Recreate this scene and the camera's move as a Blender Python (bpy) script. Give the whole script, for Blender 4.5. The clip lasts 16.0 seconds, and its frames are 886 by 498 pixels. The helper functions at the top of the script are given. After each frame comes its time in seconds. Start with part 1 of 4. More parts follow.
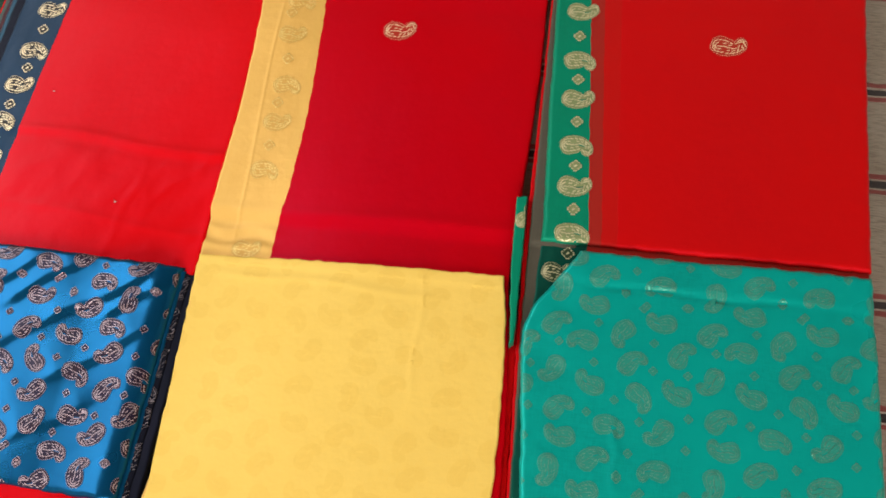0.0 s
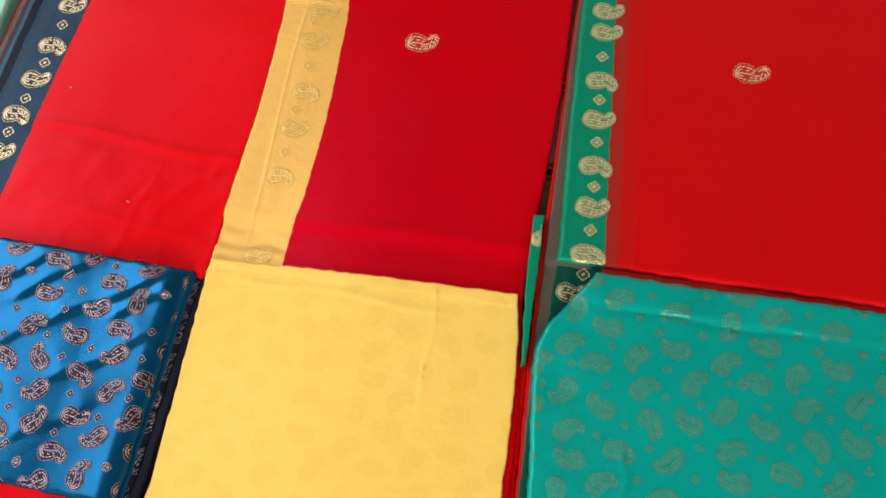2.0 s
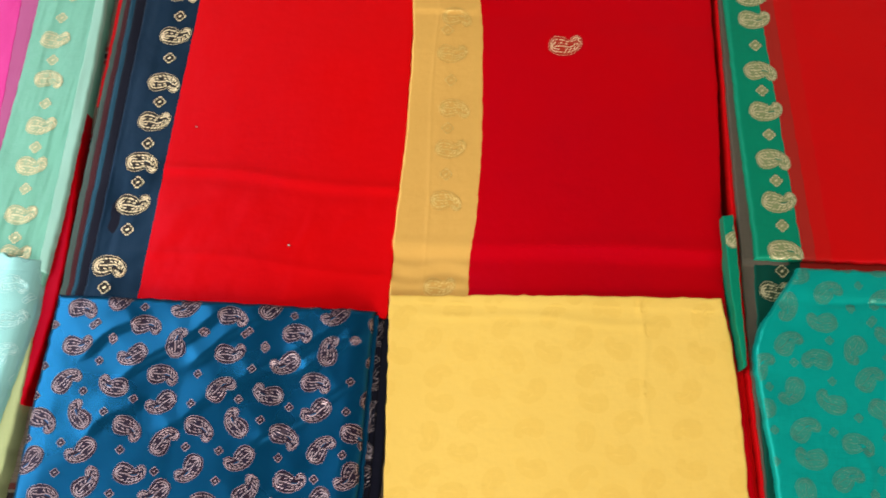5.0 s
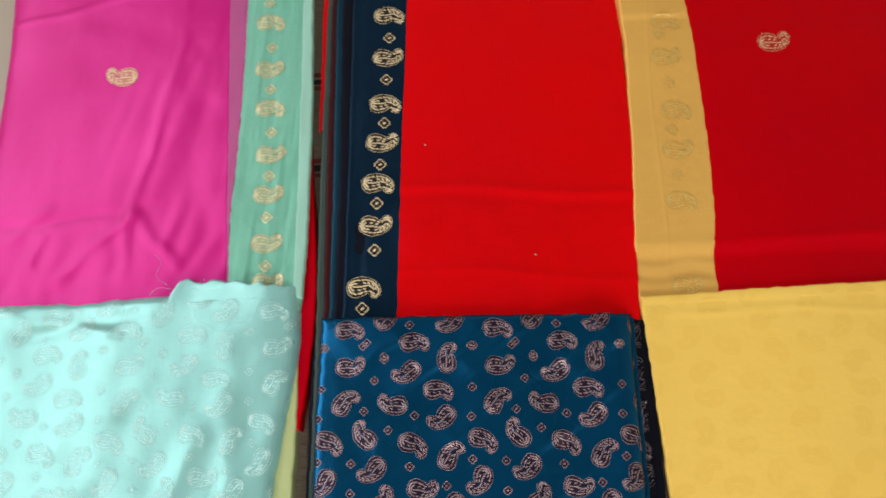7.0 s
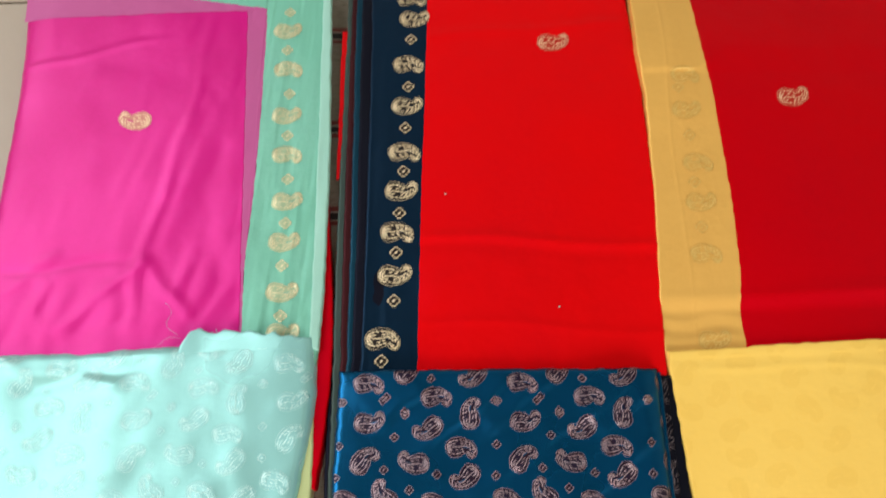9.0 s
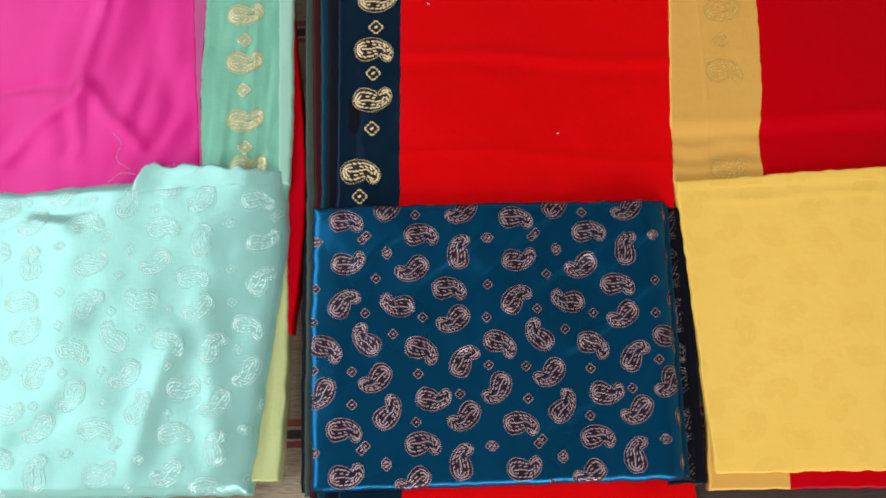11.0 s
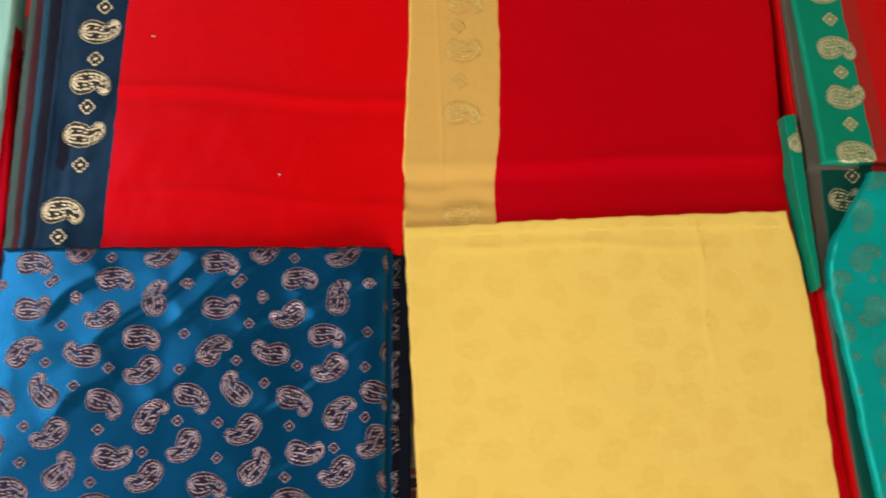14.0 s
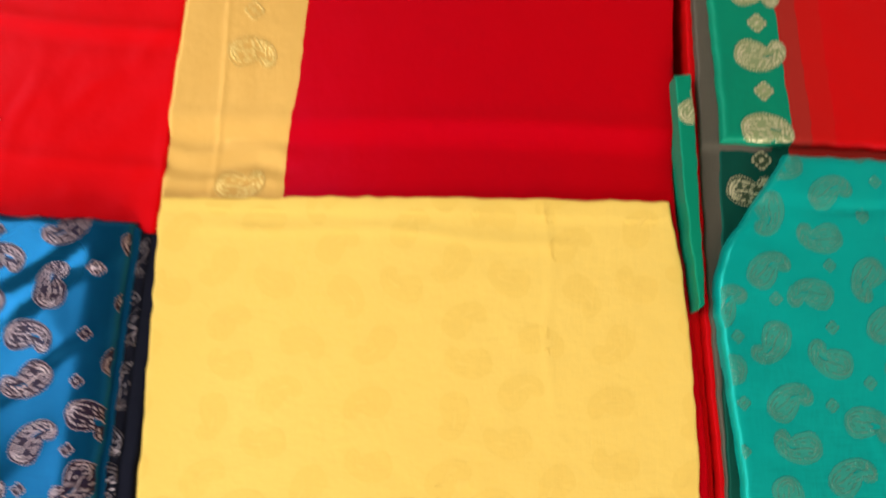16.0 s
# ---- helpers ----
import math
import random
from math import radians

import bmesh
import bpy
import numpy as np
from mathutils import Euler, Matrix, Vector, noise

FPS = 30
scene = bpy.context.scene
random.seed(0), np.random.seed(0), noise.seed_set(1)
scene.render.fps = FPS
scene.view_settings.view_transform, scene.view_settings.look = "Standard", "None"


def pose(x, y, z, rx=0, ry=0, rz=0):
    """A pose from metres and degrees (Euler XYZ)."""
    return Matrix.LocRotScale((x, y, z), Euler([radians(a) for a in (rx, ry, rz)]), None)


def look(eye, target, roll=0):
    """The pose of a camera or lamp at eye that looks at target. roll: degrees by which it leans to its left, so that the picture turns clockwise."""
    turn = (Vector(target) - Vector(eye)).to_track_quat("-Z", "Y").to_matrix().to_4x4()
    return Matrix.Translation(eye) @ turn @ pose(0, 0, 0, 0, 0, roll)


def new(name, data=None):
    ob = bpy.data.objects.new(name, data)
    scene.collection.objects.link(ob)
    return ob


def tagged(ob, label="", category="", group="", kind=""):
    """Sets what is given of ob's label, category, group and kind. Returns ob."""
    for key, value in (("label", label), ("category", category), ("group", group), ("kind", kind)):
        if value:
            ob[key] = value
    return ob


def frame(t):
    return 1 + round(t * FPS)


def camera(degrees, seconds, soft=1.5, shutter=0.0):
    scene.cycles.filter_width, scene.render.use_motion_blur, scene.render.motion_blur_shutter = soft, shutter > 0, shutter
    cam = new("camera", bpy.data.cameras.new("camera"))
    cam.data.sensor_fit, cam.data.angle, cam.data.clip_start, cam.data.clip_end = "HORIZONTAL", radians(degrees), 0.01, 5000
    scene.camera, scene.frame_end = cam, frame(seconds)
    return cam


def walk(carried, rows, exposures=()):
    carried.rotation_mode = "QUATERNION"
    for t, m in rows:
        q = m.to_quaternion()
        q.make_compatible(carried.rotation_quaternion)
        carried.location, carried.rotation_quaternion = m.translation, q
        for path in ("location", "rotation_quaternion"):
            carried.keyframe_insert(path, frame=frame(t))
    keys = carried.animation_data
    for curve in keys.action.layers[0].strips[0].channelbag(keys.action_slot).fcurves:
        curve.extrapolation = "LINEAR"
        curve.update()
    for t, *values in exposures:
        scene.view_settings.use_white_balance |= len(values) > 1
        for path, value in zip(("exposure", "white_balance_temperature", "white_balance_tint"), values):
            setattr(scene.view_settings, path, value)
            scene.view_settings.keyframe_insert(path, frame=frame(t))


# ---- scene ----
cam = camera(58.7, 16.0, 1.75, 0.5)
PATH = [
    (0, (0.0064, 0.0181, 0.716), (-0.2648, 0.6894, -1.148), -14.5),
    (0.5, (0.0095, 0.0105, 0.716), (-0.2586, 0.7086, -1.139), -13.9),
    (1, (0.0061, 0.0131, 0.718), (-0.2517, 0.7167, -1.137), -12.8),
    (1.5, (-0.0021, 0.0138, 0.716), (-0.2662, 0.7054, -1.142), -12.4),
    (2, (-0.0124, 0.0224, 0.714), (-0.277, 0.7169, -1.143), -10.9),
    (2.5, (-0.0466, 0.0345, 0.714), (-0.2781, 0.7178, -1.152), -10.8),
    (3, (-0.1326, 0.0348, 0.712), (-0.302, 0.7354, -1.153), -10.5),
    (3.5, (-0.1784, 0.037, 0.711), (-0.2819, 0.7293, -1.162), -6.3),
    (3.7, (-0.1952, 0.0345, 0.712), (-0.2797, 0.7347, -1.16), -4.5),
    (5.8, (-0.3625, 0.0641, 0.724), (-0.424, 0.6515, -1.187), -3.2),
    (6, (-0.3987, 0.0425, 0.712), (-0.4806, 0.733, -1.163), -5.9),
    (6.5, (-0.4649, 0.0458, 0.723), (-0.5236, 0.6892, -1.17), -8.4),
    (7, (-0.5172, 0.044, 0.737), (-0.5536, 0.6938, -1.154), -4.6),
    (7.5, (-0.5281, 0.0424, 0.74), (-0.5949, 0.8413, -1.093), -4.7),
    (8, (-0.5288, 0.0605, 0.75), (-0.5787, 0.963, -1.034), -3.7),
    (8.5, (-0.5376, 0.045, 0.733), (-0.5451, 0.9276, -1.062), -1.3),
    (9, (-0.5563, 0.0483, 0.717), (-0.541, 0.8261, -1.125), 0.1),
    (9.5, (-0.5661, 0.06, 0.691), (-0.574, 0.6746, -1.212), -1.5),
    (9.7, (-0.5656, 0.057, 0.679), (-0.5693, 0.6025, -1.246), -1.4),
    (11.8, (-0.5229, 0.0755, 0.624), (-0.4736, 0.4358, -1.343), 4.6),
    (12, (-0.5128, 0.069, 0.618), (-0.459, 0.4329, -1.348), 4.6),
    (12.5, (-0.494, 0.0849, 0.623), (-0.4342, 0.4629, -1.34), 5.3),
    (13, (-0.4635, 0.0905, 0.624), (-0.4102, 0.4918, -1.335), 7.0),
    (13.5, (-0.4066, 0.0818, 0.626), (-0.3747, 0.5385, -1.32), 3.0),
    (14, (-0.3339, 0.0826, 0.615), (-0.2599, 0.5345, -1.333), 8.5),
    (14.5, (-0.2806, 0.1047, 0.601), (-0.2416, 0.5342, -1.352), 6.7),
    (15, (-0.2159, 0.0982, 0.593), (-0.1949, 0.7019, -1.314), 4.0),
    (15.4, (-0.1962, 0.1153, 0.545), (-0.191, 0.6418, -1.384), 2.7),
    (15.5, (-0.1904, 0.1374, 0.537), (-0.1973, 0.5893, -1.411), 0.6),
    (16, (-0.1824, 0.1113, 0.464), (-0.1255, 0.5626, -1.483), 9.5),
]

EXPOSURES = [(0.0, -0.03), (3.7, 0.04), (5.8, -0.20), (6.5, -0.32), (7.5, -0.38), (8.5, -0.18), (9.6, -0.10), (12.0, -0.40), (13.2, -0.40), (14.5, -0.08), (15.2, 0.08), (16.0, 0.06)]
walk(cam, [(t, look(eye, target, roll)) for t, eye, target, roll in PATH], EXPOSURES)

# ---- light: daylight through the window in the left wall, and an added fill from the south ----
SKY = 0.12
world = bpy.data.worlds.new("sky")
scene.world = world
world.use_nodes = True
wn = world.node_tree.nodes
sky = wn.new("ShaderNodeTexSky")
sky.sky_type = "NISHITA"
sky.sun_disc = False
sky.sun_elevation, sky.sun_rotation = radians(50), radians(80)
wn["Background"].inputs["Strength"].default_value = SKY
world.node_tree.links.new(sky.outputs["Color"], wn["Background"].inputs["Color"])


def area_light(name, eye, target, width, height, watts, colour):
    data = bpy.data.lights.new(name, "AREA")
    data.shape, data.size, data.size_y, data.energy, data.color = "RECTANGLE", width, height, watts, colour
    ob = new(name, data)
    ob.matrix_world = look(eye, target)
    return ob


area_light("window_daylight", (-1.96, 0.50, 1.60), (-0.3, 0.3, 0.4), 2.5, 1.5, 58, (0.93, 0.97, 1.0))
# added fill lamp that evens out the near side; no source is known there
area_light("south_fill", (0.3, -2.95, 1.45), (-0.2, 0.2, 0.1), 2.4, 1.5, 137, (1.0, 0.98, 0.94))


# ---- materials ----
def nodes_of(name):
    m = bpy.data.materials.new(name)
    m.use_nodes = True
    t = m.node_tree
    return m, t.nodes, t.links, t.nodes["Principled BSDF"]


def mix_rgb(n, l, a, b, fac, mode="MIX"):
    node = n.new("ShaderNodeMix")
    node.data_type, node.blend_type = "RGBA", mode
    for sock, v in ((node.inputs[0], fac), (node.inputs[6], a), (node.inputs[7], b)):
        if isinstance(v, (int, float)):
            sock.default_value = v
        elif isinstance(v, tuple):
            sock.default_value = (*v, 1)
        else:
            l.new(v, sock)
    return node.outputs[2]


def noise_node(n, l, coord, scale, detail=4.0, stretch=None):
    t = n.new("ShaderNodeTexNoise")
    t.inputs["Scale"].default_value, t.inputs["Detail"].default_value = scale, detail
    if stretch:
        mp = n.new("ShaderNodeMapping")
        mp.inputs["Scale"].default_value = stretch
        l.new(coord, mp.inputs["Vector"])
        coord = mp.outputs["Vector"]
    l.new(coord, t.inputs["Vector"])
    return t.outputs["Fac"]


def ramp(n, l, fac, lo, hi):
    r = n.new("ShaderNodeMapRange")
    r.inputs["From Min"].default_value, r.inputs["From Max"].default_value = lo, hi
    l.new(fac, r.inputs["Value"])
    return r.outputs["Result"]


def cloth_material(name, colour, second, rough=0.5, sheen=0.0, spec=0.4, metal=0.0, weave=0.3, tint=None, soft=0.35):
    """Woven art silk: fine warp and weft relief, slubs, soft tone drift."""
    m, n, l, p = nodes_of(name)
    co = n.new("ShaderNodeTexCoord").outputs["Object"]
    drift = ramp(n, l, noise_node(n, l, co, 9.0, 3.0), 0.35, 0.7)
    warp = noise_node(n, l, co, 160.0, 2.0, (9.0, 0.8, 1.0))
    weft = noise_node(n, l, co, 160.0, 2.0, (0.7, 9.0, 1.0))
    c = mix_rgb(n, l, colour, second, drift)
    thread = n.new("ShaderNodeMath")
    thread.operation = "MULTIPLY"
    l.new(warp, thread.inputs[0])
    l.new(weft, thread.inputs[1])
    grain = ramp(n, l, thread.outputs[0], 0.12, 0.4)
    dark = tuple(v * 0.955 for v in colour)
    c = mix_rgb(n, l, dark, c, grain)
    l.new(c, p.inputs["Base Color"])
    rg = n.new("ShaderNodeMapRange")
    rg.inputs["To Min"].default_value, rg.inputs["To Max"].default_value = rough - 0.07, rough + 0.08
    l.new(drift, rg.inputs["Value"])
    l.new(rg.outputs["Result"], p.inputs["Roughness"])
    p.inputs["Specular IOR Level"].default_value = spec
    p.inputs["Specular Tint"].default_value = (*(tint or [0.12 + 0.88 * v / max(colour) for v in colour]), 1)
    p.inputs["Metallic"].default_value = metal
    p.inputs["Sheen Weight"].default_value = sheen
    p.inputs["Sheen Roughness"].default_value = 0.4
    p.inputs["Sheen Tint"].default_value = (*[0.5 + 0.5 * v for v in colour], 1)
    b = n.new("ShaderNodeBump")
    b.inputs["Strength"].default_value, b.inputs["Distance"].default_value = weave, 0.0004
    l.new(thread.outputs[0], b.inputs["Height"])
    b2 = n.new("ShaderNodeBump")
    b2.inputs["Strength"].default_value, b2.inputs["Distance"].default_value = soft, 0.002
    l.new(noise_node(n, l, co, 55.0, 3.0), b2.inputs["Height"])
    l.new(b.outputs["Normal"], b2.inputs["Normal"])
    l.new(b2.outputs["Normal"], p.inputs["Normal"])
    return m


def thread_material(name, colour, second, rough=0.38, metal=0.75, spec=0.5):
    """Metallic brocade thread, tarnished here and there."""
    m, n, l, p = nodes_of(name)
    co = n.new("ShaderNodeTexCoord").outputs["Object"]
    c = mix_rgb(n, l, colour, second, ramp(n, l, noise_node(n, l, co, 260.0, 2.0), 0.35, 0.65))
    l.new(c, p.inputs["Base Color"])
    p.inputs["Roughness"].default_value, p.inputs["Metallic"].default_value = rough, metal
    p.inputs["Specular IOR Level"].default_value = spec
    return m


RED = cloth_material("red silk", (0.63, 0.0022, 0.0025), (0.54, 0.0018, 0.003), 0.42, 0.0, 0.28, tint=(1.0, 0.02, 0.16))
CRIMSON = cloth_material("crimson silk", (0.475, 0.0005, 0.0025), (0.40, 0.0005, 0.003), 0.44, 0.0, 0.36, tint=(1.0, 0.0, 0.22))
SCARLET = cloth_material("scarlet silk", (0.52, 0.003, 0.003), (0.45, 0.002, 0.003), 0.5, 0.008, 0.4, tint=(1.0, 0.05, 0.12))
PINK = cloth_material("magenta silk", (0.56, 0.0045, 0.18), (0.48, 0.003, 0.135), 0.36, 0.04, 0.9, 0.10, tint=(1.0, 0.25, 0.66), soft=0.14)
MINT_BORDER = cloth_material("mint border silk", (0.16, 0.42, 0.30), (0.21, 0.45, 0.35), 0.38, 0.05, 0.5)
MINT_PALE = cloth_material("pale mint selvedge", (0.31, 0.54, 0.44), (0.27, 0.50, 0.39), 0.45, 0.05, 0.4)
MINT_SATIN = cloth_material("mint satin", (0.280, 0.560, 0.520), (0.235, 0.495, 0.450), 0.32, 0.04, 1.0, 0.18, soft=0.10)
NAVY = cloth_material("navy silk", (0.003, 0.011, 0.023), (0.002, 0.006, 0.013), 0.36, 0.0, 0.24)
TEAL_DARK = cloth_material("dark teal silk", (0.003, 0.022, 0.036), (0.002, 0.008, 0.015), 0.36, 0.01, 0.4)
# dark under-layers, taken nearly to black to include the shade between stacks
BLACKISH = cloth_material("blue black silk", (0.004, 0.004, 0.007), (0.002, 0.003, 0.004), 0.5, 0.0, 0.12)
BLUE_SATIN = cloth_material("peacock blue satin", (0.001, 0.084, 0.198), (0.001, 0.062, 0.158), 0.31, 0.0, 1.0, 0.75, soft=0.06)
for node in BLUE_SATIN.node_tree.nodes:
    if node.type == "BSDF_PRINCIPLED":
        node.inputs["Coat Weight"].default_value, node.inputs["Coat Roughness"].default_value = 0.10, 0.30
YELLOW_SILK = cloth_material("lemon yellow silk", (0.84, 0.54, 0.115), (0.80, 0.50, 0.095), 0.5, 0.02, 0.35)
TAN_BORDER = cloth_material("golden tan border", (0.71, 0.39, 0.092), (0.60, 0.32, 0.068), 0.38, 0.03, 0.7, 0.1)
GREEN_BORDER = cloth_material("emerald border silk", (0.002, 0.19, 0.10), (0.002, 0.14, 0.075), 0.42, 0.02, 0.45)
GREEN_SATIN = cloth_material("sea green satin", (0.001, 0.325, 0.265), (0.001, 0.225, 0.182), 0.34, 0.01, 0.8, 0.15, soft=0.15)
# emerald darkened by colour: the shade under the scarlet saree's ledge
GREEN_DARK = cloth_material("green silk with shade in", (0.003, 0.045, 0.030), (0.002, 0.030, 0.018), 0.5, 0.0, 0.3)
OLIVE = cloth_material("grey olive selvedge", (0.085, 0.070, 0.050), (0.050, 0.045, 0.032), 0.5, 0.02, 0.3)
GREY_GREEN = cloth_material("grey green selvedge", (0.026, 0.038, 0.032), (0.012, 0.018, 0.016), 0.45, 0.02, 0.4)
LIME_PALE = cloth_material("pale lime silk", (0.48, 0.52, 0.24), (0.38, 0.44, 0.19), 0.45, 0.03, 0.4)
BRICK_BAND = cloth_material("brick red overlap", (0.33, 0.017, 0.011), (0.28, 0.014, 0.010), 0.5, 0.02, 0.35)
BRICK_SOFT = cloth_material("soft red overlap", (0.475, 0.0055, 0.0045), (0.41, 0.0045, 0.004), 0.5, 0.01, 0.35)
ROSE_BAND = cloth_material("dusty rose overlap", (0.43, 0.085, 0.23), (0.39, 0.085, 0.21), 0.42, 0.05, 0.4)
WINE_DARK = cloth_material("dark wine silk", (0.022, 0.004, 0.005), (0.012, 0.003, 0.003), 0.45, 0.0, 0.3)

GOLD = thread_material("gold thread", (0.90, 0.73, 0.46), (0.74, 0.56, 0.32), 0.42, 0.4)
GOLD_DULL = thread_material("dull gold thread", (0.70, 0.60, 0.35), (0.52, 0.45, 0.26), 0.40, 0.6)
SILVER_ROSE = thread_material("rosy silver thread", (0.52, 0.40, 0.41), (0.36, 0.25, 0.27), 0.38, 0.6)
SILVER_DIM = thread_material("dim silver thread", (0.26, 0.21, 0.22), (0.08, 0.06, 0.06), 0.35, 0.9)
GREY_GOLD = thread_material("grey gold thread", (0.12, 0.30, 0.22), (0.05, 0.25, 0.18), 0.34, 0.6)
MINT_SILVER = thread_material("pale silver thread", (0.60, 0.80, 0.74), (0.36, 0.66, 0.61), 0.34, 0.35)
YELLOW_GOLD = thread_material("yellow gold thread", (0.82, 0.55, 0.11), (0.79, 0.52, 0.10), 0.5, 0.0)
TAN_GOLD = thread_material("tan gold thread", (0.74, 0.50, 0.15), (0.60, 0.38, 0.09), 0.4, 0.4)
FILL_NAVY = thread_material("bronze brocade ground", (0.030, 0.019, 0.011), (0.010, 0.007, 0.007), 0.5, 0.2, 0.2)
FILL_BLUE = thread_material("plum brocade ground", (0.016, 0.010, 0.032), (0.024, 0.010, 0.020), 0.42, 0.4, 0.3)
FILL_GREEN = cloth_material("green brocade ground", (0.028, 0.250, 0.180), (0.022, 0.212, 0.152), 0.40, 0.01, 0.5)
FILL_MINT = cloth_material("mint brocade ground", (0.285, 0.55, 0.52), (0.255, 0.50, 0.465), 0.33, 0.05, 1.0, 0.15)
FILL_YELLOW = cloth_material("yellow brocade ground", (0.815, 0.515, 0.104), (0.785, 0.485, 0.093), 0.5, 0.02, 0.35)
FILL_TAN = cloth_material("tan brocade ground", (0.60, 0.325, 0.074), (0.54, 0.285, 0.060), 0.42, 0.03, 0.5)
FILL_EMERALD = cloth_material("olive gold brocade ground", (0.23, 0.25, 0.11), (0.18, 0.22, 0.09), 0.42, 0.02, 0.45)
FILL_BEIGE = cloth_material("beige gold brocade ground", (0.33, 0.40, 0.24), (0.27, 0.39, 0.25), 0.40, 0.05, 0.45)
FILL_SALMON = cloth_material("salmon brocade ground", (0.52, 0.22, 0.17), (0.46, 0.17, 0.15), 0.42, 0.0, 0.3)
# olive gold ground darkened the same way, for motifs under the ledge
FILL_SHADED = cloth_material("shaded olive gold brocade ground", (0.045, 0.06, 0.03), (0.03, 0.05, 0.025), 0.5, 0.0, 0.2)
FILL_RED = cloth_material("dark red brocade ground", (0.42, 0.030, 0.014), (0.34, 0.022, 0.012), 0.45, 0.0, 0.4)


def rug_material():
    """Taupe flat weave with red and black bands across it."""
    m, n, l, p = nodes_of("striped flat weave")
    co = n.new("ShaderNodeTexCoord").outputs["Object"]
    sep = n.new("ShaderNodeSeparateXYZ")
    l.new(co, sep.inputs[0])
    wob = n.new("ShaderNodeMath")
    wob.operation = "MULTIPLY_ADD"
    l.new(noise_node(n, l, co, 60.0, 2.0), wob.inputs[0])
    wob.inputs[1].default_value = 0.003
    l.new(sep.outputs["Y"], wob.inputs[2])
    md = n.new("ShaderNodeMath")
    md.operation = "FLOORED_MODULO"
    l.new(wob.outputs[0], md.inputs[0])
    md.inputs[1].default_value = 0.2265
    dv = n.new("ShaderNodeMath")
    dv.operation = "DIVIDE"
    l.new(md.outputs[0], dv.inputs[0])
    dv.inputs[1].default_value = 0.2265
    cr = n.new("ShaderNodeValToRGB")
    cr.color_ramp.interpolation = "CONSTANT"
    taupe, red, black, cream = (0.36, 0.29, 0.22, 1), (0.27, 0.055, 0.045, 1), (0.035, 0.022, 0.02, 1), (0.42, 0.35, 0.28, 1)
    el = cr.color_ramp.elements
    el[0].position, el[0].color = 0.0, taupe
    el[1].position, el[1].color = 0.156, red
    for start in (0.156, 0.700):
        for k, (d, c) in enumerate(((0.0, red), (0.020, cream), (0.030, black), (0.062, cream), (0.072, red), (0.096, taupe))):
            if start == 0.156 and k == 0:
                continue
            e = el.new(start + d)
            e.color = c
    l.new(dv.outputs[0], cr.inputs["Fac"])
    dirt = ramp(n, l, noise_node(n, l, co, 14.0, 5.0), 0.3, 0.75)
    c2 = mix_rgb(n, l, cr.outputs["Color"], (0.80, 0.76, 0.70), dirt, "MULTIPLY")
    weft = noise_node(n, l, co, 100.0, 3.0, (1.0, 8.0, 1.0))
    # one dark brown over everything below y = -0.004
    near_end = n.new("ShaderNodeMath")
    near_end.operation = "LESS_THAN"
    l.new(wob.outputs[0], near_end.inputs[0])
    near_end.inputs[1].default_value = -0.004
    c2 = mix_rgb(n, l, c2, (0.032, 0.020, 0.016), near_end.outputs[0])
    c3 = mix_rgb(n, l, c2, (0.55, 0.50, 0.46), ramp(n, l, weft, 0.45, 0.75), "MULTIPLY")
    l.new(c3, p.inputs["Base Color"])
    p.inputs["Roughness"].default_value = 0.9
    p.inputs["Sheen Weight"].default_value = 0.2
    b = n.new("ShaderNodeBump")
    b.inputs["Strength"].default_value, b.inputs["Distance"].default_value = 0.6, 0.0015
    l.new(weft, b.inputs["Height"])
    l.new(b.outputs["Normal"], p.inputs["Normal"])
    return m


def plaster_material(name, colour, rough=0.8):
    m, n, l, p = nodes_of(name)
    co = n.new("ShaderNodeTexCoord").outputs["Object"]
    dark = tuple(v * 0.85 for v in colour)
    l.new(mix_rgb(n, l, colour, dark, ramp(n, l, noise_node(n, l, co, 3.0, 6.0), 0.4, 0.8)), p.inputs["Base Color"])
    p.inputs["Roughness"].default_value = rough
    b = n.new("ShaderNodeBump")
    b.inputs["Strength"].default_value, b.inputs["Distance"].default_value = 0.2, 0.003
    l.new(noise_node(n, l, co, 40.0, 5.0), b.inputs["Height"])
    l.new(b.outputs["Normal"], p.inputs["Normal"])
    return m


RUG = rug_material()
PLASTER = plaster_material("cream wall plaster", (0.62, 0.58, 0.50))
CEILING = plaster_material("dull ceiling paint", (0.30, 0.29, 0.27))
STONE = plaster_material("cream stone tile", (0.34, 0.27, 0.195), 0.45)
GROUT = plaster_material("dark tile grout", (0.12, 0.10, 0.08), 0.9)


# ---- mesh helpers ----
def mesh_object(name, verts, faces, materials, parent=None, label="", smooth=True, slots=None):
    me = bpy.data.meshes.new(name)
    me.from_pydata([tuple(v) for v in verts], [], faces)
    for mt in materials if isinstance(materials, (list, tuple)) else [materials]:
        me.materials.append(mt)
    if smooth:
        me.polygons.foreach_set("use_smooth", [True] * len(me.polygons))
    if slots is not None:
        me.polygons.foreach_set("material_index", slots)
    me.update()
    ob = new(name, me)
    if parent:
        ob.parent = parent
    if label:
        tagged(ob, label)
    return ob


def thing(name, label, category, group=""):
    return tagged(new(name), label, category, group)


def box(name, lo, hi, material, parent=None):
    bm = bmesh.new()
    bmesh.ops.create_cube(bm, size=1)
    for v in bm.verts:
        v.co = Vector([(a + b) / 2 + c * (b - a) for a, b, c in zip(lo, hi, v.co)])
    me = bpy.data.meshes.new(name)
    bm.to_mesh(me)
    bm.free()
    me.materials.append(material)
    ob = new(name, me)
    if parent:
        ob.parent = parent
    return ob


